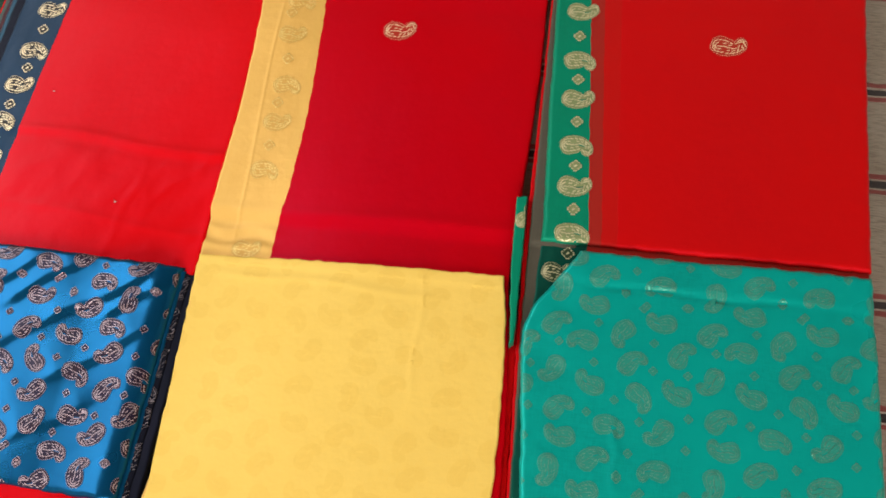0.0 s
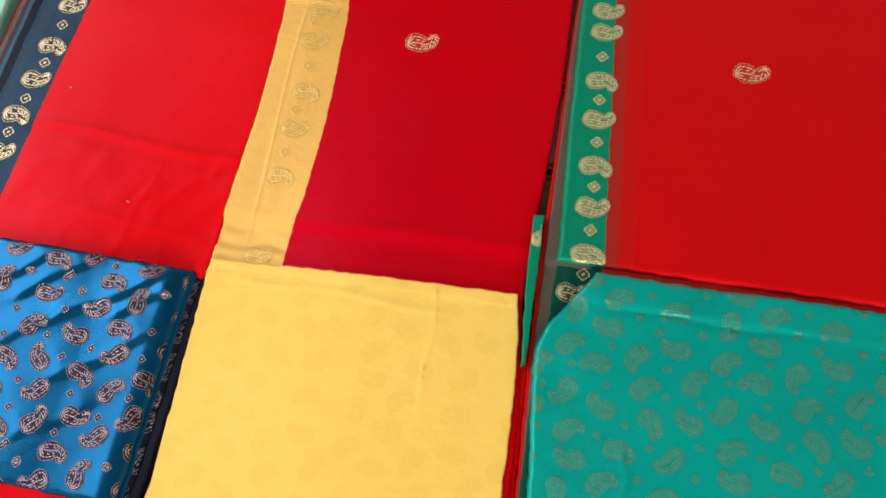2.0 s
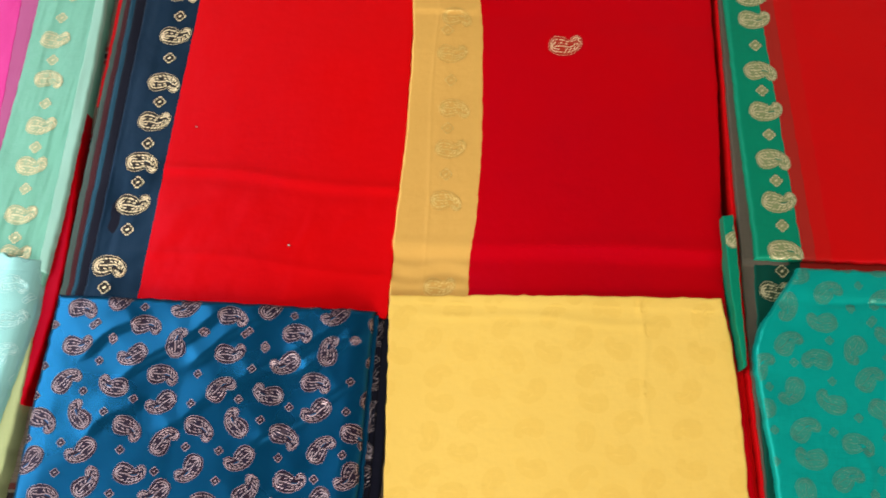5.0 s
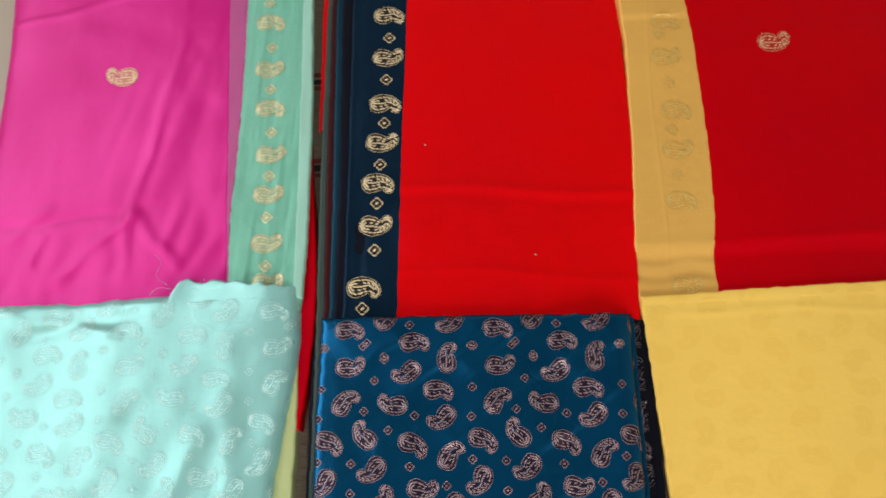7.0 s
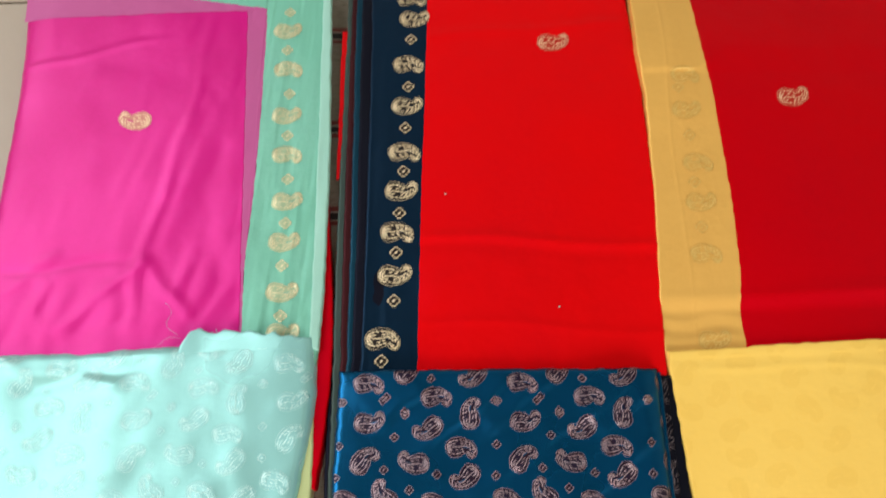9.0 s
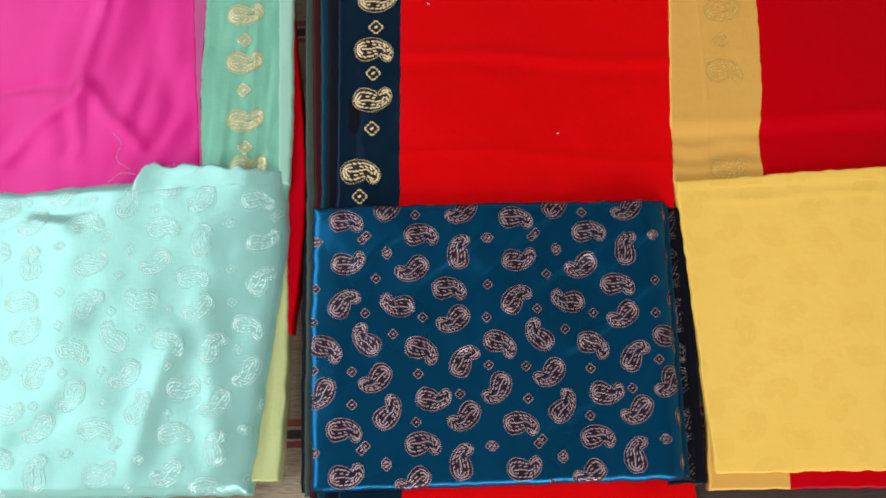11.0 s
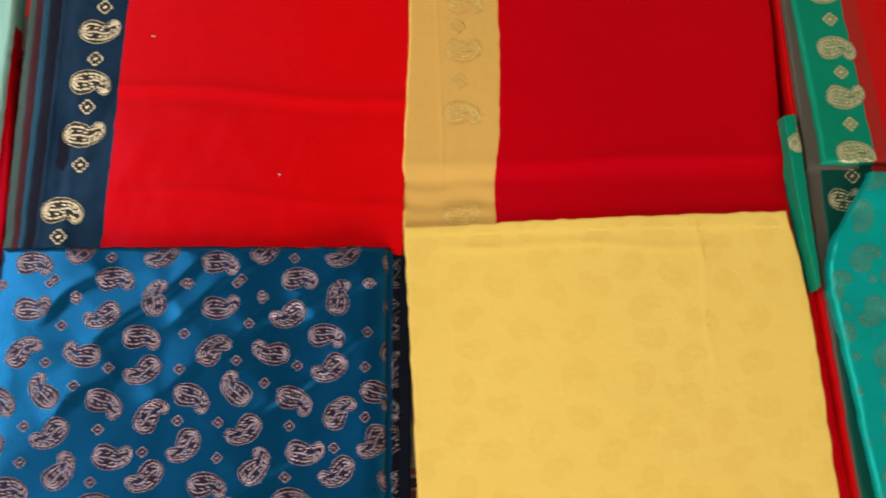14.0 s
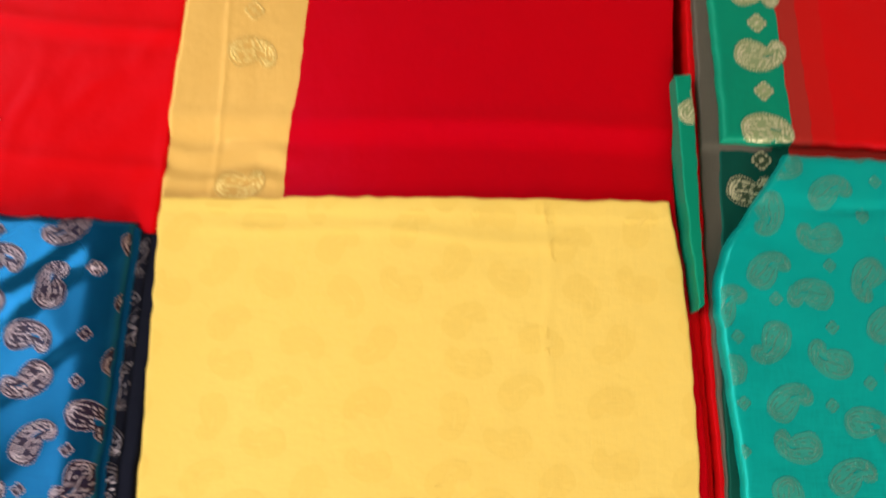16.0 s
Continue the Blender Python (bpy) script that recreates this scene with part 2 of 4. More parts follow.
GRID = np.random.RandomState(5).rand(64, 64)


def value_noise(x, y):
    x, y = np.asarray(x, float), np.asarray(y, float)
    i, j = np.floor(x).astype(int), np.floor(y).astype(int)
    a, b = x - i, y - j
    a, b = a * a * (3 - 2 * a), b * b * (3 - 2 * b)
    g = lambda p, q: GRID[p % 64, q % 64]
    return (g(i, j) * (1 - a) + g(i + 1, j) * a) * (1 - b) + (g(i, j + 1) * (1 - a) + g(i + 1, j + 1) * a) * b - 0.5


def fold_noise(x, y, size, angle=0.0, stretch=1.0, seed=0.0):
    """Soft relief of about the given wavelength in metres, drawn out along angle (degrees)."""
    c, s = math.cos(radians(angle)), math.sin(radians(angle))
    u, v = (c * x + s * y) / (size * stretch), (-s * x + c * y) / size
    return value_noise(u + seed, v + seed * 1.7) + 0.4 * value_noise(2.1 * u + seed, 2.1 * v + 9)


def crease(x, y, x0, y0, x1, y1, height, width):
    """A ridge or valley that runs from one point to another and fades at its ends."""
    dx, dy = x1 - x0, y1 - y0
    n = math.hypot(dx, dy)
    s = ((x - x0) * dx + (y - y0) * dy) / n / n
    d = ((x - x0) * -dy + (y - y0) * dx) / n + 0.002 * np.sin(s * 9 + x0 * 40)
    fade = np.clip((s + 0.08) / 0.16, 0, 1) * np.clip((1.08 - s) / 0.16, 0, 1)
    return height * fade * np.exp(-(d / width) ** 2)


def sag(x, y):
    """The stacks sink towards the gap between the red and the crimson saree."""
    depth = np.interp(y, [0.0, 0.15, 0.245, 0.30, 0.41, 0.50], [0.015, 0.016, 0.017, 0.012, 0.004, 0.0])
    return -depth * np.exp(-((x + 0.335) / 0.11) ** 2)


RUG_Z = -0.012


class Cloth:
    """A folded sheet between two side edges given as (y, x) pairs, from its lower to its upper edge."""
    foot = RUG_Z + 0.0008

    def __init__(self, left, right, low, high, z, relief=None, roll=0.004, drop=0.012, ragged=0.0006):
        self.left, self.right = sorted(left), sorted(right)
        self.low, self.high, self.z, self.relief, self.roll, self.drop, self.ragged = low, high, z, relief, roll, drop, ragged
        self.loose = drop <= 0.005

    def edge(self, pairs, y):
        ys, xs = [p[0] for p in pairs], [p[1] for p in pairs]
        soft = sum(np.interp(y + d, ys, xs) for d in (-0.02, -0.01, 0.0, 0.01, 0.02)) / 5
        return soft

    def place(self, u, v):
        lo = self.low[0] + (self.low[1] - self.low[0]) * u
        hi = self.high[0] + (self.high[1] - self.high[0]) * u
        y = lo + (hi - lo) * v
        xl, xr = self.edge(self.left, y), self.edge(self.right, y)
        xl = xl + self.ragged * 2 * value_noise(y * 130, 3.3)
        xr = xr + self.ragged * 2 * value_noise(y * 130, 7.7)
        x = xl + (xr - xl) * u
        y = y + self.ragged * 2 * value_noise(x * 130, 5.1) * (np.abs(v - 0.5) * 2) ** 6
        return x, y, xr - xl, hi - lo

    def height(self, x, y):
        return self.z + sag(x, y) + (self.relief(x, y) if self.relief else 0.0)

    def uv(self, x, y):
        xl, xr = self.edge(self.left, y), self.edge(self.right, y)
        u = (x - xl - self.ragged * 2 * value_noise(y * 130, 3.3)) / (xr - xl)
        w = np.clip(u, 0, 1)
        lo = self.low[0] + (self.low[1] - self.low[0]) * w
        hi = self.high[0] + (self.high[1] - self.high[0]) * w
        return u, (y - lo) / (hi - lo)

    def rolled(self, u, v, w, h, sides):
        d = np.full_like(u, 1.0)
        for on, dist in zip(sides, (u * w, (1 - u) * w, v * h, (1 - v) * h)):
            if on:
                d = np.minimum(d, dist)
        k = np.clip(1 - d / self.roll, 0, 1)
        return self.roll * (1 - np.sqrt(np.clip(1 - k * k, 0, 1)))

    def sheet(self, name, material, parent, label="", u0=None, u1=None, v0=0.0, v1=1.0, step=0.0028, sides=(1, 1, 1, 1), lift=0.0, skirt=True):
        """A mesh of the part of the cloth between the side lines u0 and u1 (numbers, or (y, x) pairs)."""
        x, y, w, h = self.place(np.array([0.5]), np.array([0.5]))
        nv = max(6, int(h[0] * (v1 - v0) / step))
        nu = max(6, int(w[0] / step * 0.999)) if u0 is None and u1 is None else max(6, int(w[0] * 0.6 / step))
        rows = np.linspace(v0, v1, nv)
        cols = np.linspace(0, 1, nu)
        fine = self.roll * 0.25
        rows = np.unique(np.concatenate([rows, v0 + fine / h[0] * np.array([0.3, 1, 2, 3]), v1 - fine / h[0] * np.array([0.3, 1, 2, 3])]))
        cols = np.unique(np.concatenate([cols, fine / w[0] * np.array([0.3, 1, 2, 3]), 1 - fine / w[0] * np.array([0.3, 1, 2, 3])]))
        U, V = np.meshgrid(cols, rows)

        def line(q, default):
            if q is None:
                return np.full_like(rows, default)
            if isinstance(q, (int, float)):
                return np.full_like(rows, float(q))
            mid = np.full_like(rows, 0.3)
            for _ in range(6):
                px, py, ww, hh = self.place(mid, rows)
                mid = mid + (self.edge(sorted(q), py) + 0.0005 * 2 * value_noise(py * 170, 1.1) - px) / ww
            return mid
        A, B = line(u0, 0.0), line(u1, 1.0)
        UU = A[:, None] + (B - A)[:, None] * U
        x, y, w, h = self.place(UU, V)
        z = self.height(x, y) - self.rolled(UU, V, w, h, sides) + lift
        nr, nc = U.shape
        verts = np.stack([x, y, z], -1).reshape(-1, 3)
        idx = np.arange(nr * nc).reshape(nr, nc)
        faces = np.stack([idx[:-1, :-1], idx[:-1, 1:], idx[1:, 1:], idx[1:, :-1]], -1).reshape(-1, 4).tolist()
        if skirt:
            loop = np.concatenate([idx[0, :-1], idx[:-1, -1], idx[-1, :0:-1], idx[:0:-1, 0]])
            lower = verts[loop].copy()
            lower[:, 2] = lower[:, 2] - self.drop if self.loose else self.foot
            base = len(verts)
            verts = np.concatenate([verts, lower])
            k = len(loop)
            faces += [[int(loop[i]), base + i, base + (i + 1) % k, int(loop[(i + 1) % k])] for i in range(k)]
        return mesh_object(name, verts, faces, material, parent, label)


# ---- woven motifs ----
MANGO = [(-0.500, 0.01), (-0.455, 0.17), (-0.350, 0.295), (-0.215, 0.335), (-0.055, 0.285), (0.085, 0.205), (0.155, 0.125), (0.205, 0.205), (0.300, 0.268), (0.410, 0.260),
         (0.490, 0.160), (0.500, 0.030), (0.440, -0.125), (0.285, -0.245), (0.065, -0.320), (-0.195, -0.310), (-0.390, -0.210), (-0.485, -0.090)]


def paisley_outline(length, curl, count=44):
    """Contour of a mango motif, evenly stepped, head at -x, tail at +x curling to the side of curl, and its spine."""
    p = np.array(MANGO) * (0.97 * length, 0.97 * length * curl)
    a, b, c, d = np.roll(p, 1, 0), p, np.roll(p, -1, 0), np.roll(p, -2, 0)
    f = np.linspace(0, 1, 8, endpoint=False)[None, :, None]
    ring = 0.5 * (2 * b[:, None] + (c - a)[:, None] * f + (2 * a - 5 * b + 4 * c - d)[:, None] * f ** 2 + (3 * b - a - 3 * c + d)[:, None] * f ** 3)
    closed = np.concatenate([ring.reshape(-1, 2), ring[0, :1]])
    t = np.concatenate([[0], np.cumsum(np.hypot(*np.diff(closed, axis=0).T))])
    at = np.linspace(0, t[-1], count, endpoint=False)
    pts = np.stack([np.interp(at, t, closed[:, 0]), np.interp(at, t, closed[:, 1])], -1)
    sx = np.linspace(-0.30, 0.36, 23) * length
    sy = np.interp(sx / length, [-0.30, -0.1, 0.1, 0.22, 0.30, 0.36], [0.01, -0.01, -0.08, -0.06, 0.02, 0.09]) * length * curl
    return pts, np.stack([sx, sy], -1)


def toward_spine(ring, spine):
    """For each point of a contour the nearest point of the spine."""
    d = np.hypot(ring[:, None, 0] - spine[None, :, 0], ring[:, None, 1] - spine[None, :, 1])
    return spine[d.argmin(1)]


def dash_list(length, curl, rnd):
    """Stitches of the motif: centre, direction, length, width. A ring of short ones, then longer ones that follow it."""
    pts, spine = paisley_outline(length, curl, 46)
    out = []
    for i in range(len(pts)):
        d = pts[(i + 1) % len(pts)] - pts[i - 1]
        out.append((pts[i], math.atan2(d[1], d[0]), 0.00085, 0.00072))
    k = length / 0.032
    inner = []

    def put(p, angle):
        if min(np.hypot(*(pts - p).T)) > 0.0015 * k and all(math.hypot(*(p - q)) > 0.0016 * k for q, *_ in inner):
            inner.append((p, angle, 0.0029 * k, 0.00100))

    for inset, count in ((0.66, 24), (0.33, 14)):
        ring = paisley_outline(length, curl, count)[0]
        mid = toward_spine(ring, spine)
        for i in range(count):
            d = ring[(i + 1) % count] - ring[i - 1]
            put(mid[i] + (ring[i] - mid[i]) * inset + rnd.uniform(-0.0002, 0.0002, 2), math.atan2(d[1], d[0]) + 0.3 * curl + rnd.uniform(-0.2, 0.2))
    for q in range(1, 22, 3):
        d = spine[q + 1] - spine[q - 1]
        put(spine[q], math.atan2(d[1], d[0]) + rnd.uniform(0.0, 0.5) * curl)
    return out + inner


def diamond_list(size):
    out = []
    c = np.array([(1, 0), (0, 1), (-1, 0), (0, -1)]) * size
    for i in range(4):
        a, b = c[i], c[(i + 1) % 4]
        for f in (0.17, 0.5, 0.83):
            d = b - a
            out.append((a + d * f, math.atan2(d[1], d[0]), 0.30 * size, 0.20 * size))
    out.append((np.zeros(2), 0.6, 0.5 * size, 0.3 * size))
    return out


def motif(cloth, parent, kind, x, y, angle, curl, thread, ground, length=0.030, lift=0.00045, keep=(0.006, 0.994, 0.006, 0.994), rise=0.00014, shade=True, stitched=True, fine=1.0):
    """One woven motif that follows the cloth. keep: the part of the cloth on which it shows."""
    rnd = np.random.RandomState(int(abs(x * 7919 + y * 104729) * 1000) % 100000)
    ca, sa = math.cos(radians(angle)), math.sin(radians(angle))
    turn = np.array([[ca, sa], [-sa, ca]])
    if kind == "paisley":
        stitches = dash_list(length, curl, rnd)
        ring, spine = paisley_outline(length, curl, 36)
        mid = toward_spine(ring, spine)
    else:
        stitches = diamond_list(length)
        ring = np.array([(1, 0), (0.5, 0.5), (0, 1), (-0.5, 0.5), (-1, 0), (-0.5, -0.5), (0, -1), (0.5, -0.5)]) * length
        mid = ring * 0.0
    flat, tops, faces, slots = [], [], [], []
    if shade:
        rings = [mid + (ring - mid) * f for f in (0.02, 0.25, 0.5, 0.75, 1.0)]
        n = len(ring)
        for q in rings:
            flat.extend(q.tolist())
            tops.extend([0.0] * n)
        for a in range(4):
            for i in range(n):
                j = (i + 1) % n
                faces.append([a * n + i, (a + 1) * n + i, (a + 1) * n + j, a * n + j])
                slots.append(0)
    where = np.array([p for p, *_ in stitches]) @ turn + (x, y)
    uu, vv = cloth.uv(where[:, 0], where[:, 1])
    shown = (keep[0] < uu) & (uu < keep[1]) & (keep[2] < vv) & (vv < keep[3])
    for (p, ang, ln, wd), on in zip(stitches, shown):
        if not (on and stitched):
            continue
        c, s = math.cos(ang), math.sin(ang)
        wd = wd * fine
        b = len(flat)
        for e, f, top in ((-1, -1, 0), (1, -1, 0), (1, 1, 0), (-1, 1, 0), (-0.85, 0, 1), (0.85, 0, 1)):
            flat.append([p[0] + c * e * ln / 2 - s * f * wd / 2, p[1] + s * e * ln / 2 + c * f * wd / 2])
            tops.append(rise * top)
        for q in ([0, 1, 5, 4], [1, 2, 5], [2, 3, 4, 5], [3, 0, 4]):
            faces.append([b + v for v in q])
            slots.append(1 if shade else 0)
    if not faces or (stitched and shade and len(faces) == 4 * len(ring)):
        return None
    flat = np.array(flat) @ turn + (x, y)
    u, v = cloth.uv(flat[:, 0].copy(), flat[:, 1].copy())
    u, v = np.clip(u, keep[0], keep[1]), np.clip(v, keep[2], keep[3])
    px, py, w, h = cloth.place(u, v)
    z = cloth.height(px, py) - cloth.rolled(u, v, w, h, (1, 1, 1, 1)) + lift + np.array(tops)
    return mesh_object("paisley" if kind == "paisley" else "diamond", np.stack([px, py, z], -1), faces, [ground, thread] if shade else [thread], parent, smooth=False, slots=slots)


# the repeat of the brocade: place in the repeat, turn, curl
REPEAT_X, REPEAT_Y = np.array([0.1370, 0.0003]), np.array([-0.0034, -0.1639])
PAISLEYS = [
    (0.000, 0.000, 80, -1), (0.355, 0.043, 10, 1), (-0.271, 0.083, 205, -1), (-0.059, 0.181, -10, -1), (0.329, 0.238, 40, -1),
    (-0.362, 0.255, 165, -1), (-0.036, 0.333, 210, -1), (0.233, 0.454, -30, -1), (-0.542, 0.419, 125, -1), (-0.221, 0.473, -30, -1),
    (0.019, 0.530, 50, -1), (-0.482, 0.604, 215, -1), (-0.159, 0.706, 0, 1), (0.209, 0.667, 230, -1), (-0.413, 0.763, 60, 1),
    (0.021, 0.796, 215, -1), (0.340, 0.837, -10, -1), (-0.220, 0.912, -5, -1),
]
DIAMONDS = [
    (-0.423, -0.010), (-0.485, 0.122), (-0.546, 0.290), (-0.216, 0.318), (0.178, -0.066), (0.166, 0.165), (0.155, 0.327), (-0.385, 0.394), (0.164, 0.555),
    (0.381, 0.566), (-0.242, 0.587), (-0.008, 0.688), (0.382, 0.720), (-0.256, 0.811), (0.161, 0.933), (-0.564, 0.930), (-0.422, 1.005), (-0.542, -0.088),
]


def brocade(cloth, parent, origin, turned, thread, ground, length=0.0285, rise=0.00014, diamonds=True, lift=0.00045, stitched=True, fine=1.0):
    """The repeat laid over a cloth from origin, turned by degrees."""
    m = np.array([[math.cos(radians(turned)), -math.sin(radians(turned))], [math.sin(radians(turned)), math.cos(radians(turned))]])
    spots = [(a, b, ang, curl, "paisley") for a, b, ang, curl in PAISLEYS] + ([(a, b, 0, 1, "diamond") for a, b in DIAMONDS] if diamonds else [])
    xs, ys = [p[1] for p in cloth.left + cloth.right], [*cloth.low, *cloth.high]
    for i in range(-5, 6):
        for j in range(-4, 5):
            for a, b, ang, curl, kind in spots:
                p = m @ (REPEAT_X * (a + i) + REPEAT_Y * (b + j)) + origin
                reach = 0.010 if kind == "paisley" else 0.0
                if not (min(xs) - reach < p[0] < max(xs) + reach and min(ys) - reach < p[1] < max(ys) + reach):
                    continue
                u, v = cloth.uv(p[:1], p[1:])
                px, py, w, h = cloth.place(np.clip(u, 0, 1), np.clip(v, 0, 1))
                if math.hypot(px[0] - p[0], py[0] - p[1]) > reach + 0.001:
                    continue
                motif(cloth, parent, kind, p[0], p[1], ang + turned, curl, thread, ground, length if kind == "paisley" else 0.0040, rise=rise, lift=lift, stitched=stitched, fine=fine)


def border_row(cloth, parent, spots, thread, ground, length=0.033, keep=(0.004, 0.996, 0.0, 1.0), quarter=0, rise=0.00014):
    """Motifs along a border: x, y and a letter for each (m and w: paisleys curling down and up, d: diamond)."""
    for x, y, kind in spots:
        if kind == "d":
            motif(cloth, parent, "diamond", x, y, 0, 1, thread, ground, 0.0064, keep=keep, rise=rise)
        else:
            motif(cloth, parent, "paisley", x, y, quarter + (-8 if kind == "m" else 6), -1 if kind == "m" else 1, thread, ground, length, keep=keep, rise=rise, fine=1.35)


# ---- the room and the floor ----
def room():
    x0, x1, y0, y1, h = -2.0, 2.8, -3.0, 3.0, 3.2
    floor = tagged(new("floor"), "pale cream polished stone floor tiles", "floor", kind="structure")
    box("mortar_bed", (x0, y0, -0.12), (x1, y1, -0.0235), GROUT, floor)
    gap, size = 0.0015, 0.6
    bm = bmesh.new()
    bmesh.ops.create_cube(bm, size=1)
    bmesh.ops.scale(bm, vec=(size - 2 * gap, size - 2 * gap, 0.006), verts=bm.verts)
    bmesh.ops.bevel(bm, geom=[e for e in bm.edges if all(v.co.z > 0 for v in e.verts)], offset=0.0008, segments=1, affect="EDGES")
    tile = bpy.data.meshes.new("floor_tile")
    bm.to_mesh(tile)
    bm.free()
    tile.materials.append(STONE)
    for i in range(8):
        for j in range(10):
            ob = new("floor_tile", tile)
            ob.parent, ob.location = floor, (x0 + 0.3 + size * i, 0.68 + size * (j - 5.5), -0.0215)
    tagged(box("ceiling", (x0 - 0.1, y0 - 0.1, h), (x1 + 0.1, y1 + 0.1, h + 0.1), CEILING), "plain dull painted ceiling", "ceiling", kind="structure")
    tagged(box("wall_east", (x1, y0, -0.12), (x1 + 0.1, y1, h), PLASTER), "plain cream plaster wall", "wall", kind="structure")
    tagged(box("wall_north", (x0, y1, -0.12), (x1, y1 + 0.1, h), PLASTER), "plain cream plaster wall", "wall", kind="structure")
    # walls out of view; the south opening is made up to suit the fill lamp
    for name, axis, a0, a1, lo, hi in (("wall_west", 0, -0.80, 1.80, 0.78, 2.45), ("wall_south", 1, -1.0, 1.6, 0.6, 2.3)):
        wall = tagged(new(name), "unseen cream plaster wall with a wide opening for an area lamp", "wall", kind="structure")
        p0, p1 = (y0, y1) if axis == 0 else (x0, x1)
        for p, q, r, s in ((p0, a0, -0.12, h), (a1, p1, -0.12, h), (a0, a1, -0.12, lo), (a0, a1, hi, h)):
            if axis == 0:
                box("wall_panel", (x0 - 0.1, p, r), (x0, q, s), PLASTER, wall)
            else:
                box("wall_panel", (p, y0 - 0.1, r), (q, y0, s), PLASTER, wall)


def rug():
    n, m = 60, 90
    xs, ys = np.linspace(-0.985, 1.1, n), np.linspace(-0.75, 1.75, m)
    X, Y = np.meshgrid(xs, ys)
    Z = RUG_Z + 0.0006 * fold_noise(X, Y, 0.12, 0, 3.0, 2.0) - 0.0006
    idx = np.arange(n * m).reshape(m, n)
    top = np.stack([X, Y, Z], -1).reshape(-1, 3)
    faces = np.stack([idx[:-1, :-1], idx[:-1, 1:], idx[1:, 1:], idx[1:, :-1]], -1).reshape(-1, 4).tolist()
    loop = np.concatenate([idx[0, :-1], idx[:-1, -1], idx[-1, :0:-1], idx[:0:-1, 0]])
    low = top[loop].copy()
    low[:, 2] = RUG_Z - 0.006
    k = len(loop)
    faces += [[int(loop[i]), n * m + i, n * m + (i + 1) % k, int(loop[(i + 1) % k])] for i in range(k)]
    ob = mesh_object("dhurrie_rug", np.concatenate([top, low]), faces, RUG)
    tagged(ob, "taupe flat-woven dhurrie rug with thin red and black stripes", "rug")


room()
rug()


# ---- the magenta saree with mint border ----
def relief_pink(x, y):
    r = 0.0011 * fold_noise(x, y, 0.055, 80, 2.2, 1.0) + 0.0007 * fold_noise(x, y, 0.024, 100, 2.0, 2.0)
    low = np.clip((0.40 - y) / 0.12, 0, 1)
    r = r + 0.0018 * low * fold_noise(x, y, 0.034, 80, 1.5, 4.0)
    r = r + 0.0024 * low * np.abs(fold_noise(x, y, 0.022, 65, 2.2, 7.0)) + 0.0009 * np.abs(fold_noise(x, y, 0.016, 75, 3.0, 5.0))
    r = r + crease(x, y, -0.845, 0.335, -0.812, 0.50, 0.0011, 0.005) + crease(x, y, -0.852, 0.335, -0.822, 0.50, -0.0004, 0.006) + crease(x, y, -0.812, 0.49, -0.80, 0.63, 0.0007, 0.004)
    r = r + crease(x, y, -0.845, 0.335, -0.91, 0.27, 0.0016, 0.006) + crease(x, y, -0.842, 0.34, -0.785, 0.275, 0.0012, 0.006)
    r = r + crease(x, y, -0.842, 0.345, -0.845, 0.27, 0.0014, 0.005) + crease(x, y, -1.0, 0.325, -0.86, 0.340, -0.0014, 0.005)
    r = r + crease(x, y, -0.975, 0.30, -0.925, 0.35, 0.0012, 0.005) + crease(x, y, -0.935, 0.27, -0.93, 0.32, 0.0012, 0.004)
    r = r + crease(x, y, -1.01, 0.56, -0.86, 0.60, 0.0008, 0.004) + crease(x, y, -0.79, 0.36, -0.775, 0.47, -0.0006, 0.010)
    r = r - 0.005 * np.clip((-0.968 - x) / 0.035, 0, 1) ** 2
    return r + np.where(x > -0.742, 0.0011 * fold_noise(x, y, 0.007, 86, 8.0, 3.0), 0)


